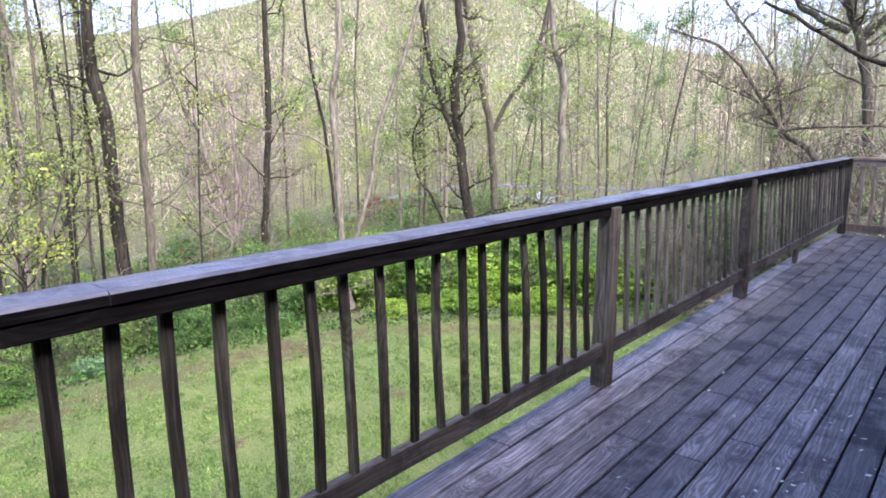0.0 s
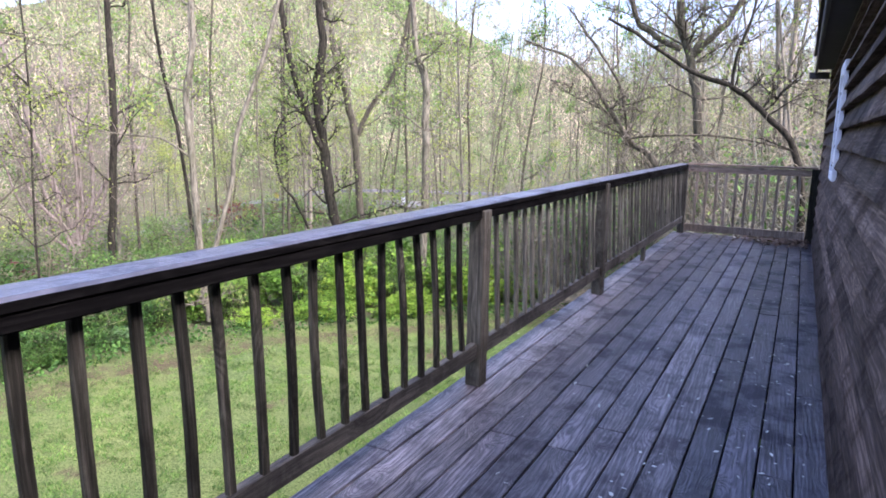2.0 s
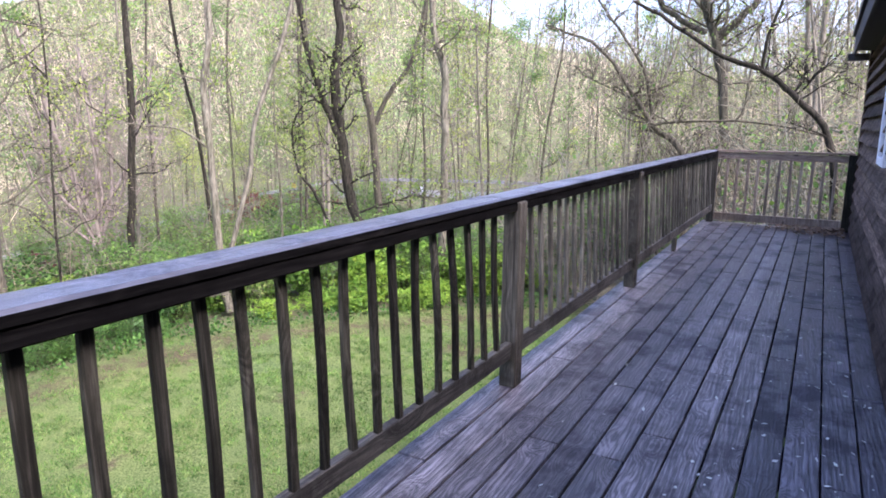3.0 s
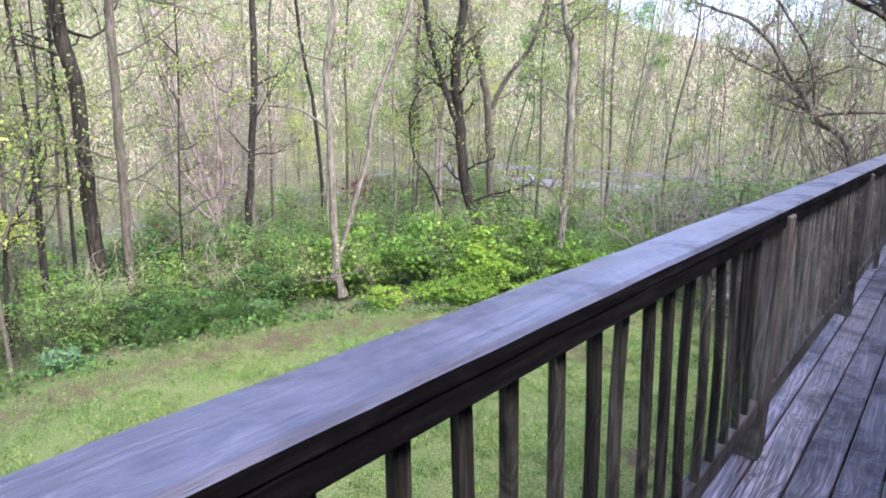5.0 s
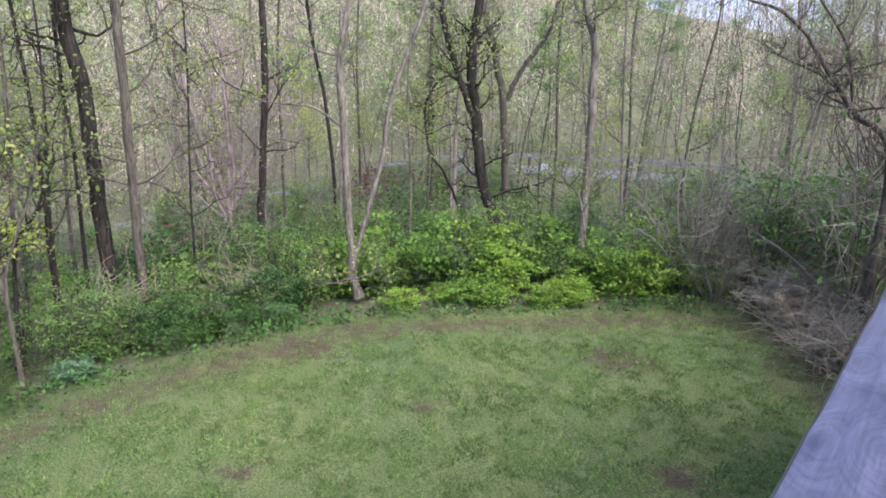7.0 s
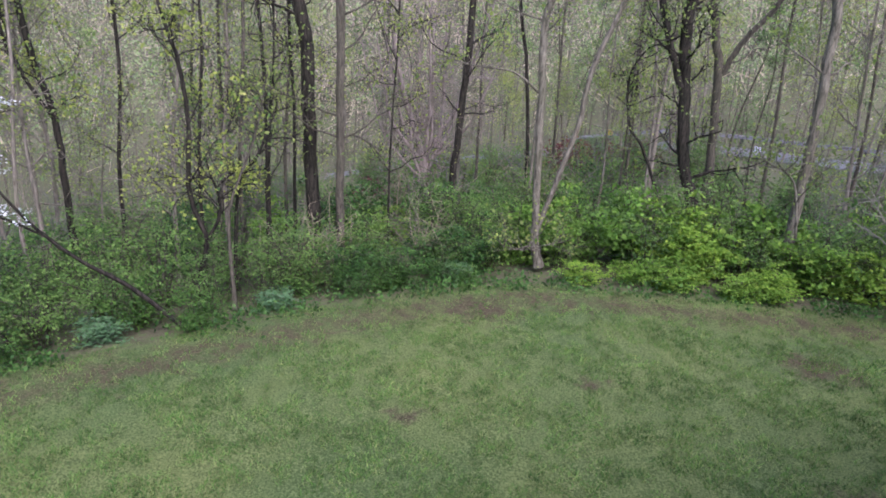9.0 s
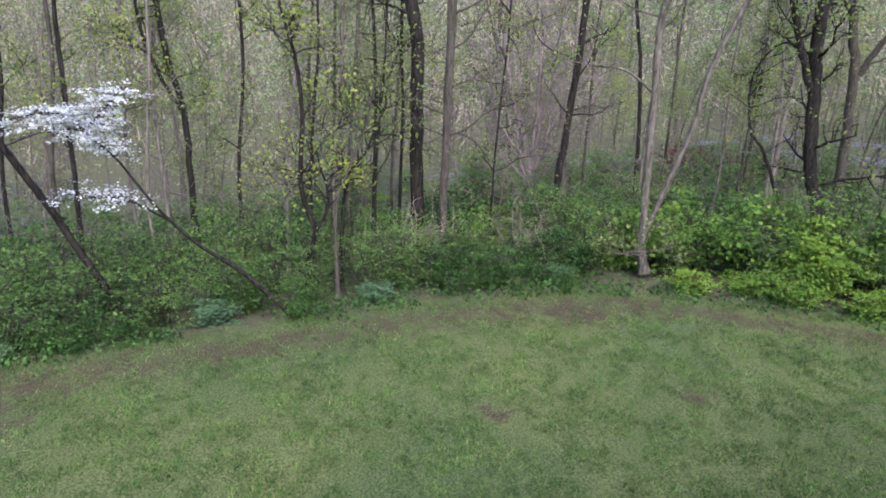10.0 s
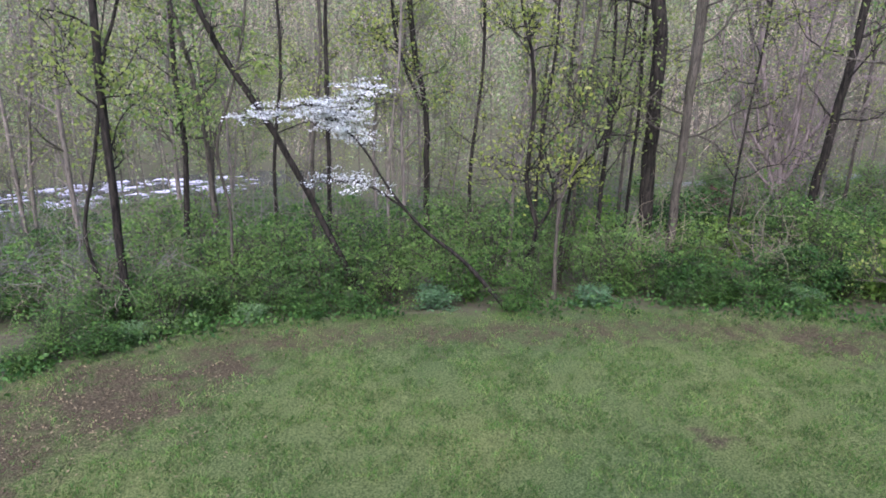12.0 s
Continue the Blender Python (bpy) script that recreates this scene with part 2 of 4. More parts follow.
M_LEAF_YELLOW = leafy("yellow_green_leaves", [(0.23, 0.31, 0.06), (0.32, 0.38, 0.09), (0.18, 0.27, 0.055), (0.36, 0.38, 0.13)], 0.5)
M_LEAF_GREEN = leafy("fresh_green_leaves", [(0.075, 0.15, 0.035), (0.135, 0.24, 0.055), (0.18, 0.29, 0.07), (0.09, 0.17, 0.05)], 0.4, 0.6, 1.8, 0.5, 1.45)
M_LEAF_BRIGHT = leafy("bright_green_leaves", [(0.16, 0.29, 0.035), (0.22, 0.37, 0.05), (0.12, 0.24, 0.034), (0.28, 0.4, 0.06)], 0.4, 0.6, 2.2, 0.6, 1.35)
M_LEAF_DEEP = leafy("deep_green_leaves", [(0.03, 0.075, 0.016), (0.058, 0.13, 0.026), (0.1, 0.19, 0.037), (0.042, 0.098, 0.025)], 0.25, 0.55, 1.8, 0.45, 1.5)
M_LEAF_FRESH = leafy("young_green_leaves", [(0.2, 0.36, 0.08), (0.27, 0.42, 0.11), (0.15, 0.29, 0.07)], 0.5)
M_LEAF_BLUE = leafy("bluish_green_leaves", [(0.09, 0.17, 0.065), (0.16, 0.26, 0.11), (0.12, 0.22, 0.075), (0.2, 0.3, 0.14)], 0.3, 0.4)
M_PETAL = leafy("white_petals", [(0.66, 0.68, 0.65), (0.76, 0.78, 0.75), (0.56, 0.58, 0.56)], 0.3, 0.6)
M_DEAD = leafy("dry_twigs", [(0.15, 0.135, 0.1), (0.27, 0.245, 0.19), (0.21, 0.19, 0.145), (0.34, 0.31, 0.245)], 0.1, 0.85)
M_LITTER = leafy("dead_leaves", [(0.12, 0.075, 0.055), (0.19, 0.13, 0.095), (0.27, 0.2, 0.155), (0.08, 0.05, 0.04)], 0.1, 0.8)
M_STRAW = leafy("dry_straw", [(0.14, 0.12, 0.075), (0.24, 0.205, 0.135), (0.09, 0.078, 0.048)], 0.1, 0.85)
M_RED = leafy("dark_red_leaves", [(0.10, 0.03, 0.03), (0.16, 0.06, 0.05), (0.12, 0.08, 0.05)], 0.2, 0.7)
M_GRASS = leafy("grass_blades", [(0.032, 0.082, 0.017), (0.075, 0.165, 0.03), (0.123, 0.23, 0.05), (0.21, 0.25, 0.09), (0.05, 0.12, 0.026)], 0.3, 0.6, 1.3, 0.55, 1.4)
# far woods: colours paled and flattened so that they hold the distance haze
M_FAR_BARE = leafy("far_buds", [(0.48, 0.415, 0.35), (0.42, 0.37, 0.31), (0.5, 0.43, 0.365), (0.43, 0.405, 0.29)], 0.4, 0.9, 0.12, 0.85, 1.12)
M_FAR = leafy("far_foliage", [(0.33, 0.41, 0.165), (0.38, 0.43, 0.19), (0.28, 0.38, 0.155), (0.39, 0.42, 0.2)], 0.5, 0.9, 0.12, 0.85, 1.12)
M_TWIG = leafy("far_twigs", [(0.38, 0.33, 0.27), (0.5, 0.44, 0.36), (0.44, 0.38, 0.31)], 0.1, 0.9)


# ---- mesh building ----
def box(bm, lo, hi, bevel=0.0):
    """One box between two corners, with small worn edges."""
    vs = [bm.verts.new((x, y, z)) for z in (lo[2], hi[2]) for y in (lo[1], hi[1]) for x in (lo[0], hi[0])]
    fs = [bm.faces.new([vs[i] for i in q]) for q in ((0, 2, 3, 1), (4, 5, 7, 6), (0, 1, 5, 4), (2, 6, 7, 3), (0, 4, 6, 2), (1, 3, 7, 5))]
    if bevel:
        edges = list({e for f in fs for e in f.edges})
        bmesh.ops.bevel(bm, geom=edges, offset=bevel, segments=1, affect="EDGES")
    return bm


def part(name, bm, mat, parent=None, label="", at=(0, 0, 0)):
    """Links a bmesh as one mesh object under a thing or a part."""
    me = bpy.data.meshes.new(name)
    bm.to_mesh(me)
    bm.free()
    me.materials.append(mat)
    ob = new(name, me)
    ob.location = at
    ob.parent = parent
    if label:
        tagged(ob, label)
    return ob


def board(name, size, mat, parent=None, at=(0, 0, 0), bevel=0.004, label=""):
    """A sawn piece of that size, centred on its own origin."""
    h = [s / 2 for s in size]
    return part(name, box(bmesh.new(), [-v for v in h], h, bevel), mat, parent, label, at)


def thing(name, label, category, at=(0, 0, 0), group="", kind=""):
    ob = new(name)
    ob.location = at
    ob.empty_display_size = 0.2
    return tagged(ob, label, category, group, kind)


class Shape:
    """Gathers tubes and leaves as arrays and makes one mesh of them."""

    def __init__(self):
        self.v, self.f, self.n = [], [], 0

    def tube(self, pts, radii, sides=6):
        p = np.asarray(pts, float)
        r = np.asarray(radii, float)
        d = np.gradient(p, axis=0)
        d /= np.linalg.norm(d, axis=1)[:, None] + 1e-9
        ref = np.array((0.3, 1.0, 0.1)) if abs(d[0, 2]) > 0.7 else np.array((0.05, 0.1, 1.0))
        u = np.cross(d, ref)
        u /= np.linalg.norm(u, axis=1)[:, None] + 1e-9
        w = np.cross(d, u)
        a = np.arange(sides) * 2 * np.pi / sides
        ring = p[:, None] + r[:, None, None] * (np.cos(a)[None, :, None] * u[:, None] + np.sin(a)[None, :, None] * w[:, None])
        k = len(p)
        i = np.arange((k - 1) * sides)
        s, c = i // sides, i % sides
        nx = (c + 1) % sides
        self.f.append(np.stack([s * sides + c, s * sides + nx, (s + 1) * sides + nx, (s + 1) * sides + c], 1) + self.n)
        self.v.append(ring.reshape(-1, 3))
        self.n += k * sides

    def leaves(self, centres, size, rng, narrow=0.55, droop=0.0, flat=0.0):
        c = np.asarray(centres, float)
        k = len(c)
        if not k:
            return
        a = rng.normal(size=(k, 3))
        a[:, 2] = a[:, 2] * (1 - flat) - droop
        a /= np.linalg.norm(a, axis=1)[:, None]
        b = np.cross(a, rng.normal(size=(k, 3)) * (1 - flat) + np.array((0, 0, 1.5 * flat)))
        b /= np.linalg.norm(b, axis=1)[:, None] + 1e-9
        s = (size * rng.uniform(0.6, 1.3, k))[:, None]
        q = np.stack([c - a * s, c + b * s * narrow, c + a * s, c - b * s * narrow], 1)
        self.v.append(q.reshape(-1, 3))
        self.f.append(np.arange(4 * k).reshape(k, 4) + self.n)
        self.n += 4 * k

    def mesh(self, name, mat, smooth=False):
        v, f = np.concatenate(self.v), np.concatenate(self.f)
        me = bpy.data.meshes.new(name)
        me.vertices.add(len(v))
        me.vertices.foreach_set("co", v.astype(np.float32).ravel())
        me.loops.add(4 * len(f))
        me.loops.foreach_set("vertex_index", f.astype(np.int32).ravel())
        me.polygons.add(len(f))
        me.polygons.foreach_set("loop_start", np.arange(0, 4 * len(f), 4, dtype=np.int32))
        if smooth:
            me.polygons.foreach_set("use_smooth", np.ones(len(f), bool))
        me.update(calc_edges=True)
        me.materials.append(mat)
        return me


def spline(pts, steps):
    """A smooth run of points through a few given ones."""
    p = np.asarray(pts, float)
    p = np.vstack([2 * p[0] - p[1], p, 2 * p[-1] - p[-2]])
    out = []
    for i in range(1, len(p) - 2):
        for t in np.linspace(0, 1, steps, endpoint=False):
            out.append(0.5 * (2 * p[i] + (p[i + 1] - p[i - 1]) * t + (2 * p[i - 1] - 5 * p[i] + 4 * p[i + 1] - p[i + 2]) * t * t
                              + (3 * p[i] - p[i - 1] - 3 * p[i + 1] + p[i + 2]) * t ** 3))
    out.append(p[-2])
    return np.array(out)


# ---- the lie of the land ----
EDGE = np.array([(-2.0, -9.0), (-6.0, -6.0), (-8.4, -3.4), (-9.4, -1.9), (-10.2, -0.6), (-10.4, 2.0), (-10.4, 6.0), (-10.1, 8.3), (-9.4, 10.2),
                 (-7.2, 12.5), (-5.4, 14.0), (-3.3, 15.7), (-1.6, 14.6), (-0.6, 12.6), (0.5, 11.6)])


def beyond_edge(x, y):
    """Metres outside the lawn's edge; negative on the lawn."""
    x, y = np.asarray(x, float), np.asarray(y, float)
    best = np.full(x.shape, 1e9)
    for a, b in zip(EDGE[:-1], EDGE[1:]):
        d = b - a
        t = np.clip(((x - a[0]) * d[0] + (y - a[1]) * d[1]) / (d @ d), 0, 1)
        best = np.minimum(best, np.hypot(x - a[0] - t * d[0], y - a[1] - t * d[1]))
    ring = np.vstack([EDGE, [(12, 11.6), (12, -9)]])
    inside = np.zeros(x.shape, bool)
    for a, b in zip(ring, np.roll(ring, -1, 0)):
        cross = ((a[1] > y) != (b[1] > y)) & (x < (b[0] - a[0]) * (y - a[1]) / (b[1] - a[1] + 1e-12) + a[0])
        inside ^= cross
    return np.where(inside, -best, best)


def ground_z(x, y):
    x, y = np.asarray(x, float), np.asarray(y, float)
    z = -3.0 - 0.02 * (np.clip(-x, 0, 11) - 4) - 0.02 * (8 - np.clip(y, -6, 14))
    out = np.clip(beyond_edge(x, y), 0, None)
    turn = np.degrees(np.arctan2(-x, y))
    left = np.clip((turn - 35) / 45, 0, 1)
    z = z - np.minimum(out * 0.19, 7.2) * left - np.minimum(out * 0.02, 1.0) * (1 - left)
    bank = np.clip((y - 11) / 5, 0, 1) * np.clip((x + 5) / 4, 0, 1) * np.clip(out / 2.5, 0, 1)
    z = z + bank * 2.0
    r = np.hypot(x, y)
    steep = np.interp(turn, (-60, 0, 12, 22, 31, 50, 64, 100, 140, 180), (4, 2.6, 3.4, 5.4, 10.6, 10.8, 7.2, 7.6, 8.0, 5))
    z = z + np.clip((r - 62) / 90, 0, 1) ** 1.3 * (np.tan(np.radians(steep)) * 152 + 8)
    rough = 0.06 * np.sin(x * 1.9 + 0.6 * y) * np.cos(y * 1.3 - 0.4 * x)
    return z + rough * np.clip(out / 2, 0.15, 1)


def build_ground():
    """One sheet: fine on the lawn, coarser outward to the far hills."""
    def axis(centre):
        s = np.concatenate([np.arange(0, 14, 0.35), 14 + np.cumsum(np.geomspace(0.4, 130, 58))])
        return centre + np.concatenate([-s[:0:-1], s])
    xs, ys = axis(-6.0), axis(5.0)
    gx, gy = np.meshgrid(xs, ys)
    gz = ground_z(gx, gy)
    v = np.stack([gx, gy, gz], -1).reshape(-1, 3)
    nx, ny = len(xs), len(ys)
    i = np.arange((ny - 1) * (nx - 1))
    r, c = i // (nx - 1), i % (nx - 1)
    s = Shape()
    s.v, s.f = [v], [np.stack([r * nx + c, r * nx + c + 1, (r + 1) * nx + c + 1, (r + 1) * nx + c], 1)]
    me = s.mesh("ground", M_GROUND, True)
    out = beyond_edge(gx, gy).ravel()
    woods = np.clip((out + 0.15) / 0.5, 0, 1)
    wear = np.clip(1 - np.abs(out + 0.75) / 1.2, 0, 1) * 0.5
    for px, py, pr in ((-7.9, -1.9, 1.7), (-6.6, -2.9, 1.6), (-8.6, -0.7, 1.0), (-2.1, 8.6, 0.5), (-6.4, 5.4, 0.35), (-8.9, 8.6, 1.0), (-4.2, 11.6, 0.8), (-5.7, 8.2, 0.35)):
        wear = np.maximum(wear, 0.62 * np.clip(1.25 - np.hypot(v[:, 0] - px, v[:, 1] - py) / pr, 0, 1))
    for key, val in (("woods", woods), ("wear", wear)):
        at = me.attributes.new(key, "FLOAT", "POINT")
        at.data.foreach_set("value", val.astype(np.float32))
    tagged(new("ground", me), "mown spring lawn with worn earth patches, leaf litter under the woods", "ground", kind="structure")


build_ground()

# ---- the deck ----
DECK_X0, PITCH, DECK_Y0, DECK_Y1 = -0.086, 0.14, -3.0, 10.76
WALL_X = 1.735


def build_deck():
    deck = thing("floor", "weathered grey-violet wooden deck boards, worn and scattered with petals", "deck", kind="structure")
    rng = random.Random(4)
    for i in range(13):
        x = DECK_X0 + PITCH * (i + 0.5)
        cuts = sorted({0: (2.746,), 2: (2.35, 7.1), 4: (3.95, 8.2), 7: (4.4,)}.get(i, (rng.uniform(1.5, 5), rng.uniform(6, 9.5))))
        ends = [DECK_Y0, *cuts, DECK_Y1]
        for a, b in zip(ends, ends[1:]):
            p = board("plank", (PITCH - 0.006 - rng.uniform(0, 0.003), b - a - 0.004, 0.034), M_DECK if i < 9 else M_DECK_DARK, deck, (x, (a + b) / 2, -0.017 + rng.uniform(-0.0015, 0.001)), 0.004)
            p.rotation_euler = (0, radians(rng.uniform(-0.35, 0.35)), 0)
    frame_ob = thing("deck_frame", "dark timber joists, rim boards and posts carrying the deck", "deck frame", kind="structure")
    for y in np.arange(DECK_Y0 + 0.1, DECK_Y1, 0.6):
        board("joist", (1.77, 0.04, 0.2), M_RAIL, frame_ob, (0.84, y, -0.137))
    board("rim_board", (0.04, DECK_Y1 - DECK_Y0, 0.2), M_RAIL, frame_ob, (-0.064, (DECK_Y0 + DECK_Y1) / 2, -0.137))
    for y in (-2.5, 1.0, 4.5, 8.0, 10.5):
        g = float(ground_z(0.05, y))
        board("support_post", (0.14, 0.14, -0.24 - g + 0.1), M_POST, frame_ob, (0.05, y, (-0.24 + g - 0.1) / 2))


def post(parent, x, y, top, mat, bottom=0.0, w=0.09):
    """A square post with a chamfered top, sunk to its foot."""
    bm = box(bmesh.new(), (-w / 2, -w / 2, bottom), (w / 2, w / 2, top), 0.005)
    for v in bm.verts:
        if v.co.z > top - 0.02 and v.co.x < w * 0.3:
            v.co.z += 0.02
    ob = part("post", bm, mat, parent, "", (x, y, 0))
    return ob


def baluster_mesh(height, mat, seed):
    """A flat picket, a little crooked, with worn corners."""
    rng = random.Random(seed)
    bm = bmesh.new()
    w, d, n = 0.0175, 0.011, 6
    rows = []
    bx, by = rng.uniform(-0.008, 0.008), rng.uniform(-0.008, 0.008)
    for i in range(n + 1):
        t = i / n
        ox, oy = bx * math.sin(math.pi * t), by * math.sin(math.pi * t)
        c = 0.004
        ring = [(d - c, -w), (d, -w + c), (d, w - c), (d - c, w), (-d + c, w), (-d, w - c), (-d, -w + c), (-d + c, -w)]
        rows.append([bm.verts.new((x + ox, y + oy, t * height)) for x, y in ring])
    for a, b in zip(rows, rows[1:]):
        for k in range(8):
            bm.faces.new((a[k], a[(k + 1) % 8], b[(k + 1) % 8], b[k]))
    bm.faces.new(rows[-1])
    bm.faces.new(rows[0][::-1])
    me = bpy.data.meshes.new("baluster")
    bm.to_mesh(me)
    bm.free()
    me.materials.append(mat)
    return me


def cap_board(y0, y1, parent, seed):
    """A wide handrail board with softened, wavy, weather-worn edges."""
    rng = random.Random(seed)
    bm = bmesh.new()
    n = max(2, int((y1 - y0) / 0.12))
    rows = []
    for i in range(n + 1):
        y = y0 + (y1 - y0) * i / n
        a, b = rng.uniform(-0.002, 0.002), rng.uniform(-0.0015, 0.0015)
        c = rng.uniform(-0.0012, 0.0012)
        prof = ((-0.08 + a, 0.97), (-0.08 + a, 0.992), (-0.073 + a, 1.002 + c), (-0.01, 1.006 - c), (0.052 + b, 1.004 + c), (0.06 + b, 0.995), (0.06 + b, 0.971), (0.05, 0.967))
        rows.append([bm.verts.new((x, y, z)) for x, z in prof])
    for p, q in zip(rows, rows[1:]):
        for k in range(8):
            face = bm.faces.new((p[k], p[(k + 1) % 8], q[(k + 1) % 8], q[k]))
            # sides and underside take the near-black wood, which paints in their shade
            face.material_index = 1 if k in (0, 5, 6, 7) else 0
    bm.faces.new(rows[0])
    bm.faces.new(rows[-1][::-1])
    bmesh.ops.recalc_face_normals(bm, faces=bm.faces)
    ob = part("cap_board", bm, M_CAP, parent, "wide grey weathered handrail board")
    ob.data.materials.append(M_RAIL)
    return ob


def build_railings():
    rng = random.Random(9)
    rail = thing("long_railing", "dark weathered wooden deck railing with a wide grey cap board", "railing", (0, 0, 0))
    posts = (-2.3, 0.42, 3.66, 6.16, 10.66)
    for y in posts:
        post(rail, 0.024, y, 0.966 if y < 10 else 0.985, M_POST)
    cap_board(-2.9, 1.1045, rail, 1)
    cap_board(1.106, 5.9, rail, 2)
    cap_board(5.905, 10.71, rail, 3)
    for a, b in zip(posts, posts[1:]):
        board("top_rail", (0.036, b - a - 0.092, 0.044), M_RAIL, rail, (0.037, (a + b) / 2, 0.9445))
        board("bottom_rail", (0.038, b - a - 0.092, 0.088), M_BOTTOM, rail, (0.028, (a + b) / 2, 0.204))
    board("rail_block", (0.04, 0.08, 0.16), M_POST, rail, (0.028, 8.03, 0.08))
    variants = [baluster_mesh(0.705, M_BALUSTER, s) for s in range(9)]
    # pickets of the farther bays: the same wood, with light on their faces painted in
    worn = [baluster_mesh(0.705, M_BALUSTER_LIT, 40 + s) for s in range(9)]
    for a, b in zip(posts, posts[1:]):
        last = b - 0.192
        for i in range(int((last - a - 0.08) / 0.1468) + 1):
            y = last - 0.1468 * i + rng.uniform(-0.006, 0.006)
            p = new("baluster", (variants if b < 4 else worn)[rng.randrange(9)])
            p.parent = rail
            # the pickets lean outward and pass behind the top rail
            p.matrix_basis = pose(0.034 + rng.uniform(-0.002, 0.002), y, 0.245, rng.uniform(-0.7, 0.7), -3.0 + rng.uniform(-0.4, 0.4), 0) @ pose(0, 0, 0, 0, 0, rng.choice((0, 180)))
    end = thing("end_railing", "pale brown wooden railing across the end of the deck", "railing", (0, 10.66, 0))
    post(end, 1.675, 0, 0.985, M_BALUSTER)
    board("top_rail", (1.556, 0.04, 0.085), M_PALE, end, (0.849, 0, 0.935))
    board("cap_board", (1.64, 0.09, 0.03), M_PALE, end, (0.884, 0, 1.001))
    board("bottom_rail", (1.556, 0.04, 0.1), M_PALE_Z, end, (0.849, 0, 0.09))
    pale = [baluster_mesh(0.755, M_PALE_Z, 20 + s) for s in range(4)]
    for i in range(11):
        p = new("baluster", pale[i % 4])
        p.parent, p.rotation_euler, p.location = end, (0, 0, radians(90)), (0.07 + 1.556 * (i + 1) / 12, 0, 0.139)


def build_house():
    wall = thing("wall_house", "dark brown rough-sawn lapped board siding, weathered", "wall", kind="structure")
    y0, y1 = -3.0, 10.62
    part("wall_core", box(bmesh.new(), (WALL_X + 0.05, y0, -3.4), (WALL_X + 0.25, y1, 2.5)), M_SIDING, wall)
    rng = random.Random(6)
    z = -0.06
    while z < 2.4:
        h = 0.14
        cuts = [y0, rng.uniform(0, 8.5), y1]
        for a, b in zip(cuts, cuts[1:]):
            bm = bmesh.new()
            n = max(2, int((b - a) / 0.4))
            rows = []
            for i in range(n + 1):
                y = a + 0.002 + (b - a - 0.004) * i / n
                e = rng.uniform(-0.003, 0.003)
                prof = ((WALL_X + 0.05, z - 0.025), (WALL_X - 0.026 + e * 0.6, z - 0.03 + e * 1.8), (WALL_X - 0.024 + e * 0.5, z - 0.012 + e), (WALL_X + 0.036, z + h), (WALL_X + 0.05, z + h))
                rows.append([bm.verts.new((x, y - (a + b) / 2, zz)) for x, zz in prof])
            for p, q in zip(rows, rows[1:]):
                for k in range(5):
                    bm.faces.new((p[k], p[(k + 1) % 5], q[(k + 1) % 5], q[k]))
            bm.faces.new(rows[0]), bm.faces.new(rows[-1][::-1])
            bmesh.ops.recalc_face_normals(bm, faces=bm.faces)
            part("siding_board", bm, M_SIDING, wall, "", (0, (a + b) / 2, 0))
        z += h
    board("corner_board", (0.1, 0.09, 5.9), M_SIDING, wall, (WALL_X + 0.03, y1 + 0.045, -0.45))
    # the rest of the house closes the place behind the siding
    part("house_body", box(bmesh.new(), (WALL_X + 0.26, y0, -3.4), (WALL_X + 7, y1, 2.5)), M_SIDING, wall)
    eave = thing("eave", "dark boarded eave with a box gutter end", "eave", kind="structure")
    part("soffit", box(bmesh.new(), (1.56, y0, 2.26), (WALL_X + 0.26, y1 - 0.15, 2.3), 0.004), M_EAVE, eave)
    part("fascia", box(bmesh.new(), (1.53, y0, 2.2), (1.558, y1 - 0.15, 2.42), 0.004), M_EAVE, eave)
    part("gutter_end", box(bmesh.new(), (1.47, y1 - 0.28, 2.14), (1.7, y1 - 0.149, 2.22), 0.006), M_EAVE, eave)
    bm = bmesh.new()
    vs = [bm.verts.new(p) for p in ((1.5, y0, 2.42), (1.5, y1 - 0.1, 2.42), (5.3, y1 - 0.1, 4.6), (5.3, y0, 4.6), (1.5, y0, 2.48), (1.5, y1 - 0.1, 2.48), (5.3, y1 - 0.1, 4.66), (5.3, y0, 4.66))]
    for q in ((0, 3, 2, 1), (4, 5, 6, 7), (0, 1, 5, 4), (1, 2, 6, 5), (2, 3, 7, 6), (3, 0, 4, 7)):
        bm.faces.new([vs[i] for i in q])
    part("roof", bm, M_EAVE, eave)
    bm = bmesh.new()
    vs = [bm.verts.new(p) for p in ((5.302, y0, 4.6), (5.302, y1 - 0.1, 4.6), (9.1, y1 - 0.1, 2.42), (9.1, y0, 2.42), (5.302, y0, 4.66), (5.302, y1 - 0.1, 4.66), (9.1, y1 - 0.1, 2.48), (9.1, y0, 2.48))]
    for q in ((0, 3, 2, 1), (4, 5, 6, 7), (0, 1, 5, 4), (1, 2, 6, 5), (2, 3, 7, 6), (3, 0, 4, 7)):
        bm.faces.new([vs[i] for i in q])
    part("roof", bm, M_EAVE, eave)
    bm = bmesh.new()
    for gy in (y0 + 0.2, y1 - 0.3):
        bm.faces.new([bm.verts.new(p) for p in ((2.1, gy, 2.5), (8.5, gy, 2.5), (5.3, gy, 4.58))])
        bm.faces.new([bm.verts.new(p) for p in ((2.1, gy + 0.1, 2.5), (5.3, gy + 0.1, 4.58), (8.5, gy + 0.1, 2.5))])
    part("gable", bm, M_SIDING, eave)
    win = thing("window_1", "white-painted window casing set in the brown siding", "window", (0, 0, 0), kind="structure")
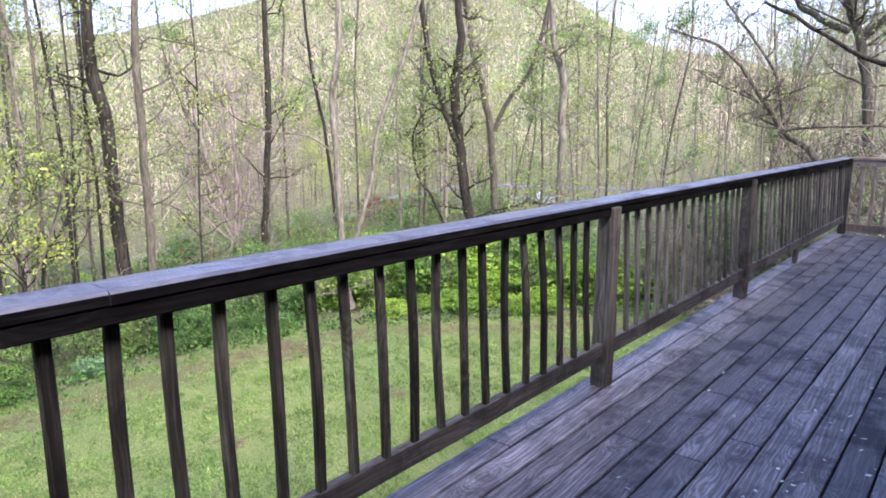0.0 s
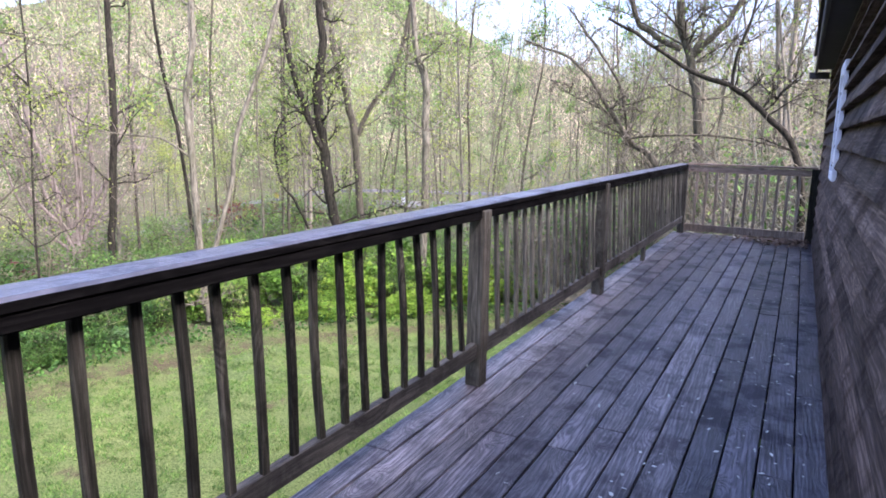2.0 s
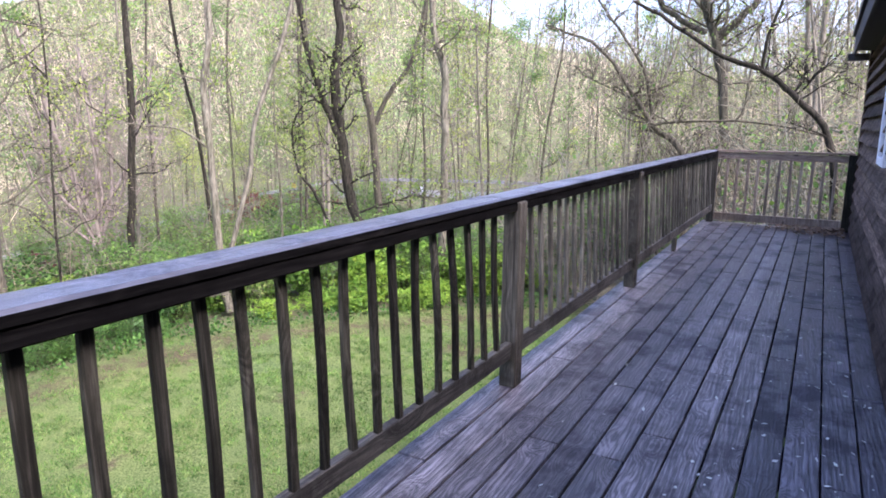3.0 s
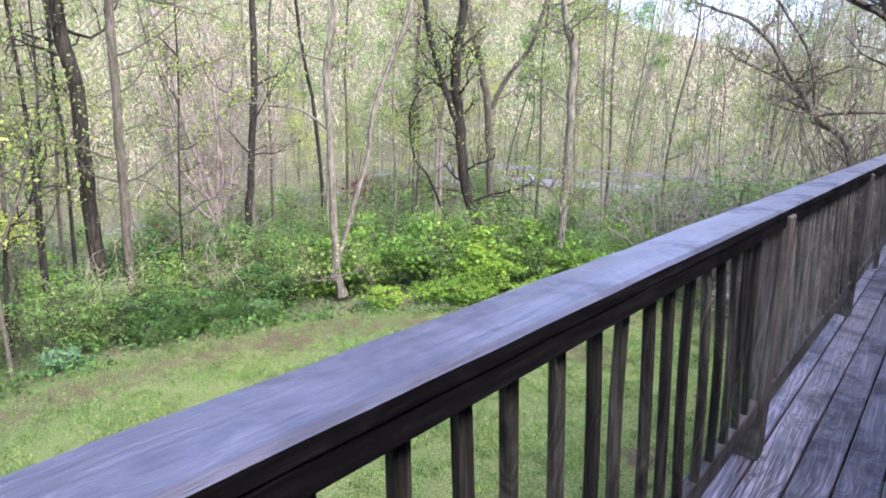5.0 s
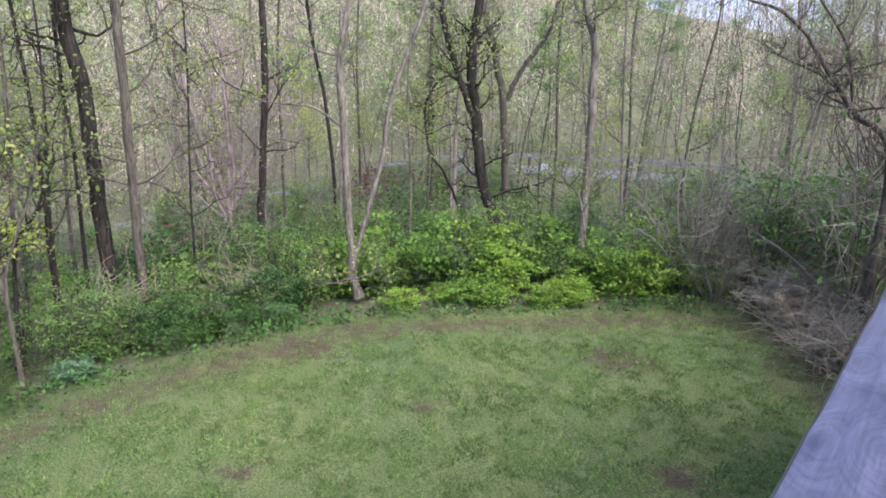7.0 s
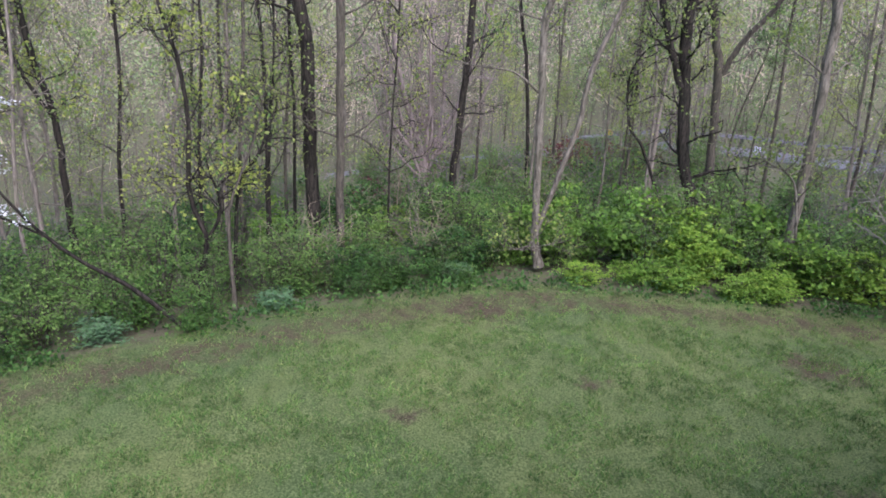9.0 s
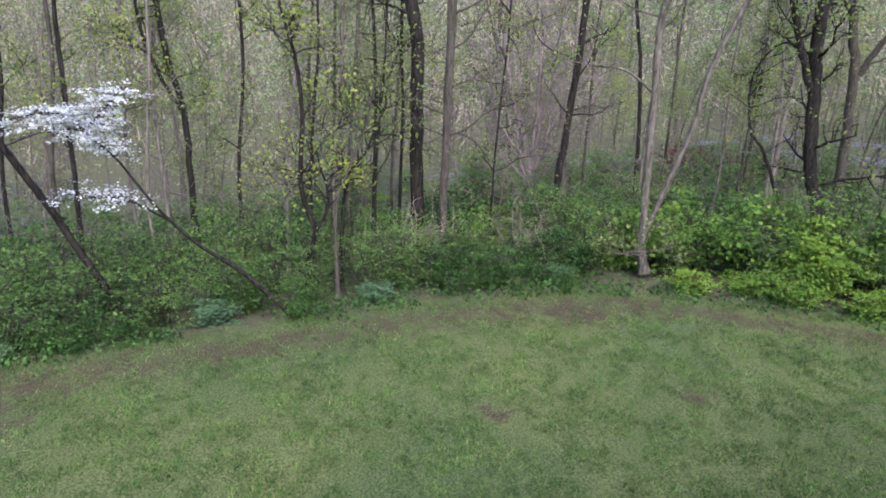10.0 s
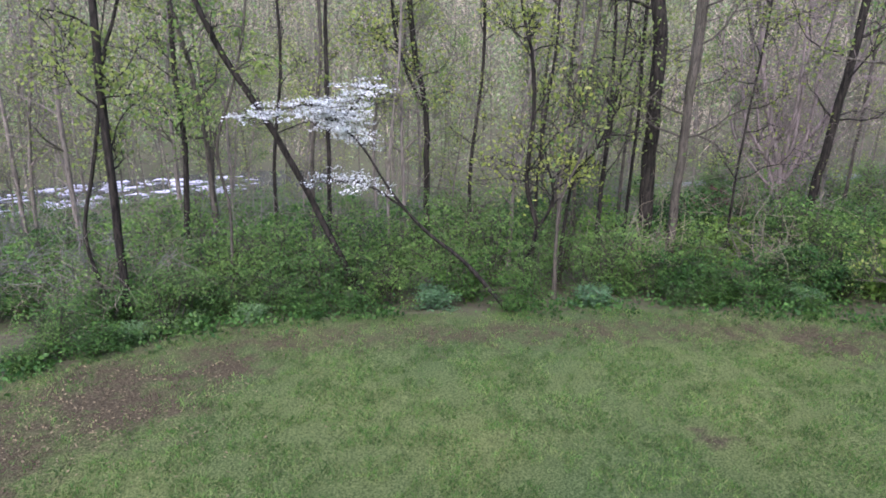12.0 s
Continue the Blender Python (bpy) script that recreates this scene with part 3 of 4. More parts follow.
    wy0, wy1, wz0, wz1 = 6.2, 6.85, 1.07, 1.95
    for nm, lo, hi in (("window_frame", (1.699, wy0, wz0), (1.733, wy0 + 0.09, wz1)), ("window_frame", (1.699, wy1 - 0.09, wz0), (1.733, wy1, wz1)),
                       ("window_frame", (1.699, wy0 + 0.091, wz1 - 0.09), (1.733, wy1 - 0.091, wz1)), ("window_sill", (1.696, wy0 + 0.091, wz0), (1.733, wy1 - 0.091, wz0 + 0.06))):
        part(nm, box(bmesh.new(), lo, hi, 0.004), M_WHITE, win)
    glass, gn, gl, gb = material("window_glass")
    gb.inputs["Base Color"].default_value, gb.inputs["Roughness"].default_value = (0.03, 0.035, 0.04, 1), 0.04
    part("pane", box(bmesh.new(), (1.726, wy0 + 0.091, wz0 + 0.061), (1.731, wy1 - 0.091, wz1 - 0.091)), glass, win)


build_deck()
build_railings()
build_house()


# ---- trees ----
def limb(shape, crown, start, way, length, r, rng, depth, leafy_share):
    """A crooked branch with side twigs; collects leaf points."""
    n = 5 if depth else 3
    pts, d = [np.array(start, float)], np.array(way, float)
    for i in range(n):
        d = d + rng.normal(size=3) * 0.28 + (0, 0, 0.06)
        d /= np.linalg.norm(d)
        pts.append(pts[-1] + d * length / n)
    shape.tube(pts, np.linspace(r, max(0.003, r * 0.3), n + 1), 5 if depth > 1 else 3)
    if depth:
        for k in range(3 + depth):
            t = rng.uniform(0.25, 1.0)
            i = min(n - 1, int(t * n))
            side = d + rng.normal(size=3) * 0.8
            side /= np.linalg.norm(side)
            limb(shape, crown, pts[i] + (pts[i + 1] - pts[i]) * (t * n - i), side, length * rng.uniform(0.35, 0.6), max(0.0055, r * 0.45), rng, depth - 1, leafy_share)
    else:
        m = rng.poisson(leafy_share)
        if m:
            k = rng.integers(1, len(pts), m)
            crown.append(np.array(pts)[k] + rng.normal(size=(m, 3)) * 0.13)


def tree(name, label, stems, seed, bark_mat, leaf_mat, limbs=10, reach=1.8, leaf=4.0, size=0.05, grow=7.0, group="trees of the wood", sub=1, low=0.35):
    """stems: (points, foot radius, top radius); those marked by grow go on above their last point."""
    rng = np.random.default_rng(seed)
    sh, crown = Shape(), []
    foot = np.array(stems[0][0][0], float)
    foot[2] = float(ground_z(foot[0], foot[1])) - 0.05
    for si, (pts, r0, r1) in enumerate(stems):
        r0, r1 = r0 * 0.78, r1 * 0.85
        p = np.array(pts, float)
        if si == 0 and p[0][2] > foot[2]:
            p = np.vstack([foot + (0, 0, 0), p]) if p[0][2] - foot[2] > 0.25 else p
        if grow and p[-1][2] > 1.0 and r1 > 0.02:
            d = p[-1] - p[-2]
            d = d / np.linalg.norm(d)
            d = d * 0.7 + np.array((0, 0, 0.5))
            for i in range(2):
                p = np.vstack([p, p[-1] + d * grow / 2 * rng.uniform(0.8, 1.1) + rng.normal(size=3) * 0.25])
        c = spline(p, 5)
        c[1:-1] += rng.normal(size=(len(c) - 2, 3)) * r0 * 0.12
        t = np.linspace(0, 1, len(c))
        rad = r0 + (r1 - r0) * t
        if si == 0:
            rad = rad * (1 + 0.5 * np.exp(-t * 14))
        if grow and r1 > 0.02:
            rad = rad * np.where(t > 0.6, 1 - (t - 0.6) * 1.6, 1)
        sh.tube(c, rad, 9 if r0 > 0.08 else 6)
        share = limbs if si == 0 else max(2, int(limbs * 0.6))
        for k in range(share):
            t0 = rng.uniform(low, 0.98)
            q = c[int(t0 * (len(c) - 1))]
            a = rng.uniform(0, 2 * math.pi)
            way = np.array((math.cos(a), math.sin(a), rng.uniform(0.15, 0.9)))
            limb(sh, crown, q, way / np.linalg.norm(way), reach * rng.uniform(0.5, 1.2) * (1.15 - t0 * 0.5), max(0.016, r0 * 0.26), rng, sub, leaf)
    ob = thing(name, label, "tree", foot, group)
    inv = Matrix.Translation(-Vector(foot))
    me = sh.mesh("trunk", bark_mat, True)
    me.transform(inv)
    tr = new("trunk", me)
    tr.parent = ob
    if crown:
        cs = Shape()
        cs.leaves(np.concatenate(crown), size * 0.9, rng, 0.6)
        cm = cs.mesh("crown", leaf_mat)
        cm.transform(inv)
        co = new("crown", cm)
        co.parent = ob
    return ob


def build_named_trees():
    tree("tall_tree", "tall dark-barked tree with a straight heavy trunk", [([(-13.11, 7.25, -2.95), (-13.16, 7.14, -1.3), (-13.2, 7.05, 1.3), (-13.28, 6.86, 2.89)], 0.2, 0.15)], 11, M_BARK_DARK, M_LEAF_YELLOW, 12, 2.2, 1.2, low=0.5, sub=2)
    tree("tall_tree", "tall slim grey-brown tree beside a heavier one", [([(-12.25, 7.42, -2.85), (-12.27, 7.38, -1.2), (-12.28, 7.37, 0.92), (-12.28, 7.36, 2.89)], 0.12, 0.09)], 12, M_BARK_GREY, M_LEAF_YELLOW, 10, 1.8, 1.2, sub=2)
    tree("forked_tree", "pale tree forked low into two slender stems at the lawn's edge", [
        ([(-10.09, 11.12, -2.99), (-10.2, 11.0, -2.14), (-10.28, 10.91, 0.68), (-10.33, 10.86, 2.12), (-10.21, 10.99, 3.22)], 0.112, 0.07),
        ([(-10.18, 11.02, -2.22), (-9.72, 11.48, 0.09), (-9.6, 11.59, 1.26), (-9.06, 12.07, 3.28)], 0.075, 0.05),
        ([(-10.29, 10.9, 0.68), (-10.68, 10.47, 1.1), (-11.18, 9.86, 1.17), (-11.69, 9.16, 1.39)], 0.04, 0.012),
        ([(-9.9, 10.95, -2.53), (-9.94, 10.4, -2.46), (-10.33, 9.96, -2.54)], 0.022, 0.008)], 13, M_BARK_PALE, M_LEAF_YELLOW, 8, 1.5, 3, low=0.45, sub=2)
    tree("vine_grown_tree", "dark tree with vines climbing its trunk", [
        ([(-9.4, 15.3, -1.8), (-9.7, 15.1, -0.7), (-9.9, 15.0, 1.0), (-10.0, 14.9, 2.4), (-9.9, 15.0, 3.7)], 0.19, 0.14),
        ([(-9.9, 14.9, 0.9), (-10.3, 14.6, 2.2), (-10.6, 14.4, 3.7)], 0.11, 0.08),
        ([(-9.8, 14.5, -1.6), (-10.2, 14.2, -0.5), (-10.5, 14.0, 0.0), (-10.6, 13.9, 1.1), (-10.3, 14.2, 1.8), (-9.9, 14.5, 1.7)], 0.05, 0.02)], 14, M_BARK_DARK, M_LEAF_YELLOW, 18, 1.3, 2.5, low=0.15, sub=2)
    tree("forked_tree", "brown tree that forks into a spreading Y", [
        ([(-11.9, 19.6, -1.4), (-12.1, 19.5, 1.3), (-12.4, 19.3, 2.9), (-12.7, 19.1, 4.3)], 0.17, 0.11),
        ([(-12.0, 19.6, 1.2), (-11.6, 19.8, 2.2), (-11.0, 20.2, 3.2), (-10.7, 20.4, 4.4)], 0.11, 0.07)], 15, M_BARK_GREY, M_LEAF_GREEN, 10, 2.0, 1.5, sub=2)
    tree("pale_tree", "pale-barked tree with tangled vines about its trunk", [
        ([(-6.8, 15.08, -1.67), (-6.79, 15.09, -0.1), (-6.79, 15.09, 1.39), (-6.81, 15.08, 2.59), (-7.05, 14.96, 3.52)], 0.13, 0.1),
        ([(-6.58, 14.86, -1.86), (-6.8, 14.75, -0.71), (-7.32, 14.47, -0.36)], 0.04, 0.015)], 16, M_BARK_PALE, M_LEAF_YELLOW, 13, 1.7, 3, low=0.3, sub=2)
    tree("tall_tree", "dark tree with short broken limbs", [([(-14.5, 11.8, -2.6), (-14.4, 11.9, -0.6), (-14.3, 12.0, 1.6), (-14.3, 12.0, 3.6)], 0.13, 0.09)], 17, M_BARK_DARK, M_LEAF_YELLOW, 12, 1.9, 2)
    arms = [([(-15.7, 11.8, -2.9), (-15.8, 11.7, -1.5), (-16.1, 11.2, 0.2), (-16.3, 10.8, 2.2), (-16.5, 10.5, 3.5)], 0.14, 0.06)]
    fan = random.Random(12)
    for k in range(11):
        out = -1.9 + 3.8 * k / 10 + fan.uniform(-0.15, 0.15)
        rise, deep = fan.uniform(3.6, 5.6) - 0.5 * abs(out), fan.uniform(-0.5, 0.5)
        z0 = fan.uniform(-2.4, -1.4)
        arms.append(([(-15.75, 11.75, z0), (-15.75 + 0.36 * out, 11.75 + 0.48 * out, z0 + rise * 0.32), (-15.75 + 0.5 * out + deep * 0.5, 11.75 + 0.68 * out, z0 + rise * 0.66), (-15.75 + 0.6 * out + deep, 11.75 + 0.84 * out, z0 + rise)], fan.uniform(0.05, 0.085), 0.018))
    tree("bare_tree", "bare pinkish-grey tree with many upswept arms", arms, 18, M_BARK_PINK, M_LEAF_YELLOW, 15, 1.5, 0.05, grow=0, low=0.15, sub=2)
    tree("leaning_tree", "leaning tree hung with grey vines", [
        ([(-1.08, 14.74, 0.54), (-1.74, 14.6, 1.36), (-2.74, 14.34, 2.77), (-3.84, 13.95, 3.29)], 0.12, 0.018),
        ([(-1.72, 14.61, 1.43), (-1.94, 14.55, 2.37), (-2.44, 14.42, 3.16), (-3.03, 14.24, 3.95)], 0.05, 0.02),
        ([(-2.15, 14.4, 1.86), (-3.08, 14.12, 2.31)], 0.03, 0.012),
        ([(-1.76, 14.39, 1.29), (-1.26, 14.5, 1.39), (-0.2, 14.67, 1.42), (0.65, 14.74, 1.33), (1.34, 14.76, 1.16)], 0.035, 0.02)], 19, M_BARK_GREY, M_LEAF_GREEN, 14, 0.9, 0.12, grow=0, low=0.05, sub=2)
    tree("crooked_tree", "dark crooked tree bending over the end of the deck", [
        ([(1.63, 13.26, -0.5), (1.39, 13.27, 1.15), (0.89, 13.25, 1.76), (0.35, 13.22, 2.21), (-0.34, 13.14, 2.51), (-1.21, 12.98, 3.09), (-1.79, 12.84, 3.43)], 0.095, 0.03),
        ([(0.86, 13.25, 1.86), (1.0, 13.25, 2.0), (1.09, 13.26, 2.19)], 0.025, 0.012),
        ([(0.3, 13.2, 2.2), (0.35, 13.2, 2.8), (0.55, 13.3, 3.6), (0.5, 13.4, 4.6)], 0.045, 0.018)], 20, M_BARK_DARK, M_LEAF_YELLOW, 9, 0.9, 0.2, grow=0, low=0.3, sub=2)
    tree("spreading_tree", "large grey tree with wide rising limbs", [
        ([(-0.8, 18.3, 0.5), (-0.9, 18.3, 2.0), (-1.2, 18.3, 3.4), (-1.5, 18.2, 4.6)], 0.15, 0.11),
        ([(-1.4, 18.2, 3.5), (-2.1, 18.1, 3.9), (-2.6, 18.0, 4.6)], 0.1, 0.06),
        ([(-1.2, 18.3, 3.3), (-0.6, 18.3, 3.9), (-0.2, 18.4, 4.5)], 0.12, 0.07)], 21, M_BARK_GREY, M_LEAF_YELLOW, 26, 2.3, 0.7, sub=2)
    tree("leaning_tree", "slender dark tree leaning away over the undergrowth", [([(-11.5, 1.4, -3.5), (-11.6, 0.9, -2.6), (-11.67, -0.07, -0.67), (-11.57, -0.72, 0.43), (-11.43, -1.4, 1.84)], 0.075, 0.05)], 22, M_BARK_DARK, M_LEAF_YELLOW, 6, 1.2, 9)
    tree("tall_tree", "slim dark upright tree in the wood", [([(-13.73, 0.58, -3.19), (-13.72, 0.55, -0.81), (-13.72, 0.53, 0.81), (-13.72, 0.52, 1.83)], 0.06, 0.045)], 23, M_BARK_DARK, M_LEAF_YELLOW, 14, 1.6, 12)
    tree("v_shaped_tree", "small dark tree forked in a V above the bushes", [
        ([(-12.12, 4.43, -2.91), (-12.08, 4.59, -2.16), (-12.14, 4.36, -1.35), (-12.14, 4.38, 0.0), (-12.16, 4.29, 0.97), (-12.22, 4.04, 1.9)], 0.075, 0.035),
        ([(-12.08, 4.61, -2.15), (-12.01, 4.84, -1.53), (-12.07, 4.62, -0.6)], 0.05, 0.02)], 24, M_BARK_DARK, M_LEAF_YELLOW, 16, 1.6, 3.2, low=0.35, sub=2)
    tree("pale_sapling", "thin pale sapling leaning aside", [([(-11.28, 4.82, -3.27), (-11.3, 4.76, -1.77), (-11.27, 4.85, -1.15), (-11.15, 5.21, -0.15), (-11.07, 5.41, 0.87)], 0.05, 0.015)], 25, M_BARK_GREY, M_LEAF_GREEN, 7, 0.9, 3, grow=0)
    tree("tall_tree", "brown tree with two rising stems", [
        ([(-16.2, 2.9, -4.3), (-16.2, 2.8, -2.3), (-16.2, 2.7, -0.3), (-16.2, 2.3, 1.7)], 0.1, 0.07),
        ([(-16.2, 2.7, -0.4), (-16.2, 2.2, 0.6), (-16.2, 1.9, 1.8)], 0.05, 0.04)], 26, M_BARK_DARK, M_LEAF_YELLOW, 14, 1.8, 7, sub=2)
    tree("tall_tree", "dark straight tree with yellow-green young leaves", [
        ([(-10.57, -2.55, -3.0), (-10.56, -2.56, -1.18), (-10.55, -2.58, 0.24), (-10.57, -2.54, 1.61)], 0.085, 0.065),
        ([(-10.6, -2.9, -2.9), (-10.77, -3.13, -1.87), (-10.86, -2.89, -0.73), (-10.96, -2.62, 0.85), (-11.05, -2.38, 1.63)], 0.04, 0.03)], 27, M_BARK_DARK, M_LEAF_YELLOW, 12, 1.7, 7, sub=2)
    tree("tall_tree", "slim dark tree with sparse yellow-green leaves", [([(-15.7, -2.9, -3.4), (-15.7, -2.8, -1.2), (-15.7, -2.9, 0.2), (-15.7, -2.9, 1.8)], 0.085, 0.06)], 28, M_BARK_DARK, M_LEAF_YELLOW, 14, 1.7, 7, sub=2)
    tree("crooked_sapling", "thin winding dark sapling", [([(-11.51, -1.07, -3.26), (-11.52, -1.0, -1.81), (-11.49, -1.16, -0.65), (-11.55, -0.85, 0.43), (-11.59, -0.6, 1.71)], 0.035, 0.025)], 29, M_BARK_GREY, M_LEAF_YELLOW, 10, 1.1, 16)
    for i, (x, y, r) in enumerate(((-13.4, 17.6, 0.06), (-15.2, 16.2, 0.055), (-11.2, 21.5, 0.07), (-17.5, 15.0, 0.06), (-8.2, 20.5, 0.06))):
        g = float(ground_z(x, y))
        tree("green_tree", "slim tree in fresh green young leaf", [([(x, y, g), (x + 0.1, y - 0.1, g + 3), (x - 0.1, y, g + 6), (x, y + 0.1, g + 8.5)], r, r * 0.5)], 130 + i, M_BARK_GREY, M_LEAF_FRESH, 13, 1.9, 7, 0.045, grow=2, sub=2, low=0.3)
    for i, (x, y, r) in enumerate(((-13.9, 5.9, 0.06), (-14.4, 5.2, 0.05), (-15.3, 6.0, 0.07), (-16.4, 7.9, 0.06), (-13.0, 6.2, 0.04), (-17.3, 6.6, 0.07), (-16.0, 9.2, 0.055), (-17.8, 4.2, 0.07), (-14.6, 1.9, 0.05), (-15.2, 0.2, 0.06), (-17.0, -0.9, 0.06), (-13.3, 13.6, 0.05), (-12.6, 16.4, 0.045), (-14.0, 9.6, 0.04))):
        g = float(ground_z(x, y))
        tree("slim_tree", "slim brown tree of the wood with sparse young leaves", [([(x, y, g), (x + 0.12, y - 0.1, g + 2.6), (x - 0.05, y + 0.12, g + 5.2), (x + 0.1, y, g + 8)], r, r * 0.5)], 160 + i, (M_BARK_GREY, M_BARK_DARK, M_BARK_WOOD)[i % 3], M_LEAF_YELLOW, 12, 1.5, 4, 0.042, grow=2, sub=2, low=0.25)
    for i, (pts, r) in enumerate((([(-14.9, 6.8, -2.0), (-14.9, 6.8, 0.2), (-15.0, 6.7, 2.3)], 0.065), ([(-14.7, 7.4, -2.2), (-14.7, 7.4, 0.1), (-14.7, 7.3, 1.8)], 0.06),
                                  ([(-15.4, 15.4, -2.7), (-15.6, 15.2, 0.8), (-15.9, 14.8, 3.7)], 0.08), ([(-12.32, 5.16, -3.33), (-12.28, 5.27, -1.32), (-12.15, 5.64, -0.57), (-12.04, 5.94, 0.27)], 0.05))):
        tree("slim_tree", "slim brown tree among taller trees", [(pts, r, r * 0.6)], 30 + i, M_BARK_DARK, M_LEAF_YELLOW, 9, 1.3, 2.5)


def dogwood():
    """The flowering dogwood: an arching stem with flat layers of white bloom."""
    rng = np.random.default_rng(77)
    sh = Shape()
    runs = ([(-10.72, 3.86, -3.3), (-10.89, 3.06, -2.45), (-10.98, 2.38, -1.92), (-11.03, 1.8, -1.29), (-11.04, 1.25, -0.46), (-11.03, 0.68, 0.12)],
            [(-11.02, 1.94, -1.48), (-11.04, 1.34, -1.13), (-11.03, 0.7, -1.06)], [(-11.04, 1.25, -0.46), (-11.02, 0.55, 0.16), (-10.9, -0.47, -0.06)], [(-11.04, 0.9, -0.1), (-11.04, 1.43, 0.52)])
    bloom = []
    for i, r in enumerate(runs):
        c = spline(r, 7)
        sh.tube(c, np.linspace(0.045 if i == 0 else 0.02, 0.008, len(c)), 6)
        first = int(len(c) * (0.86, 0.45, 0.05, 0.05)[i])
        for q in c[first:]:
            for k in range(6):
                d = rng.normal(size=3) * (0.24, 0.2, 0.05) + (0, 0, 0.03)
                tip = q + d
                sh.tube([q, (q + tip) / 2 + rng.normal(size=3) * 0.02, tip], (0.006, 0.004, 0.003), 3)
                n = rng.integers(4, 10) if i != 1 else rng.integers(1, 6)
                bloom.append(tip + rng.normal(size=(5 * n, 3)) * (0.08, 0.08, 0.02))
    foot = np.array(runs[0][0])
    ob = thing("flowering_dogwood", "small arching dogwood covered in white blossom", "tree", foot)
    for nm, me in (("trunk", sh.mesh("trunk", M_BARK_DARK, True)),):
        me.transform(Matrix.Translation(-Vector(foot)))
        new(nm, me).parent = ob
    s = Shape()
    s.leaves(np.concatenate(bloom), 0.021, rng, 0.8, 0.0, 0.6)
    me = s.mesh("blossom", M_PETAL)
    me.transform(Matrix.Translation(-Vector(foot)))
    b = new("blossom", me)
    b.parent = ob
    tagged(b, "white four-petalled blossom")


def hanging_vines():
    """Bare grey vines that hang in loops from the leaning tree and trail over its foot."""
    rng = np.random.default_rng(88)
    foot = np.array((-1.1, 14.7, 0.3))
    ob = thing("hanging_vine", "tangle of bare grey vines hanging about a leaning tree", "vine", foot)
    a, b = np.array((-1.2, 14.7, 0.8)), np.array((-3.6, 14.0, 3.3))
    for k in range(46):
        sh = Shape()
        t = rng.uniform(0.05, 1.0)
        top = a + (b - a) * t + rng.normal(size=3) * (0.15, 0.2, 0.15) + (0, 0, rng.uniform(0, 1.2))
        drop = rng.uniform(0.8, 2.6) * (0.4 + 0.6 * t)
        side = rng.normal(size=3) * (0.3, 0.3, 0)
        pts = [top, top + side + (0, 0, -drop * 0.45), top + side * 0.6 + (0, 0, -drop * 0.8), top + side * 1.5 + (0, 0, -drop * rng.uniform(0.75, 1.0))]
        c = spline(pts, 5) - foot
        sh.tube(c, np.linspace(0.009, 0.004, len(c)), 3)
        new("vine_strand", sh.mesh("vine_strand", M_BARK_WOOD)).parent = ob
    for k in range(40):
        sh = Shape()
        p = foot + rng.normal(size=3) * (0.35, 0.25, 0.1) + (0, 0, 0.1)
        way = np.array((rng.uniform(-0.9, 0.7), rng.normal() * 0.3, rng.uniform(0.5, 1.3)))
        c = spline([p, p + way * 0.6 + rng.normal(size=3) * 0.1, p + way + (0.35, 0, -0.2), p + way * 0.9 + (0.7, 0, -0.9)], 4) - foot
        sh.tube(c, np.linspace(0.011, 0.004, len(c)), 3)
        new("vine_strand", sh.mesh("vine_strand", M_BARK_GREY)).parent = ob


build_named_trees()
hanging_vines()
dogwood()


def scatter_trees():
    """The wood behind: a few kinds of slim tree, repeated with their own turn and size."""
    rng = np.random.default_rng(5)
    kinds = []
    for i, (bk, lf, n, reach, leaf) in enumerate(((M_BARK_WOOD, M_LEAF_YELLOW, 12, 2.0, 16.0), (M_BARK_GREY, M_LEAF_GREEN, 12, 1.9, 11), (M_BARK_WOOD, M_LEAF_YELLOW, 15, 2.1, 4.0),
                                                  (M_BARK_PALE, M_LEAF_YELLOW, 12, 1.8, 13.0), (M_BARK_WOOD, M_LEAF_YELLOW, 18, 2.0, 0.1), (M_BARK_WOOD, M_LEAF_YELLOW, 16, 2.2, 3))):
        x, y = -26.0 - i * 2.7, 24.0 + 1.7 * i
        g = float(ground_z(x, y))
        b = rng.normal(size=(3, 2)) * 0.12
        kinds.append(tree("woodland_tree", "slim leafing tree of the spring wood" if leaf > 0.5 else "slim bare grey tree of the spring wood", [([(x, y, g - 0.1), (x + b[0, 0], y + b[0, 1], g + 3), (x + b[1, 0], y + b[1, 1], g + 6), (x + b[2, 0], y + b[2, 1], g + 9)], 0.065, 0.02)],
                          50 + i, bk, lf, n, reach, leaf, 0.036, grow=2, group="slim trees of the wood", sub=2, low=0.12))
    made = 0
    while made < 150:
        a = radians(rng.uniform(-12, 128) if made > 12 else rng.uniform(-10, 14))
        r = rng.uniform(15.5, 50) if made > 12 else rng.uniform(19, 34)
        x, y = -math.sin(a) * r, math.cos(a) * r
        out = float(beyond_edge(x, y))
        if out < 3.2 or (x > 0.5 and y < 16):
            continue
        k = kinds[rng.integers(len(kinds)) if x < -5 else (2, 4, 5)[rng.integers(3)]]
        s = rng.uniform(0.6, 1.5)
        m = Matrix.Translation((x, y, float(ground_z(x, y)) - 0.1)) @ Euler((rng.normal() * 0.08, rng.normal() * 0.08, rng.uniform(0, 6.28))).to_matrix().to_4x4() @ Matrix.Diagonal((s, s, s * rng.uniform(0.9, 1.25), 1))
        copy_thing(k, m)
        made += 1


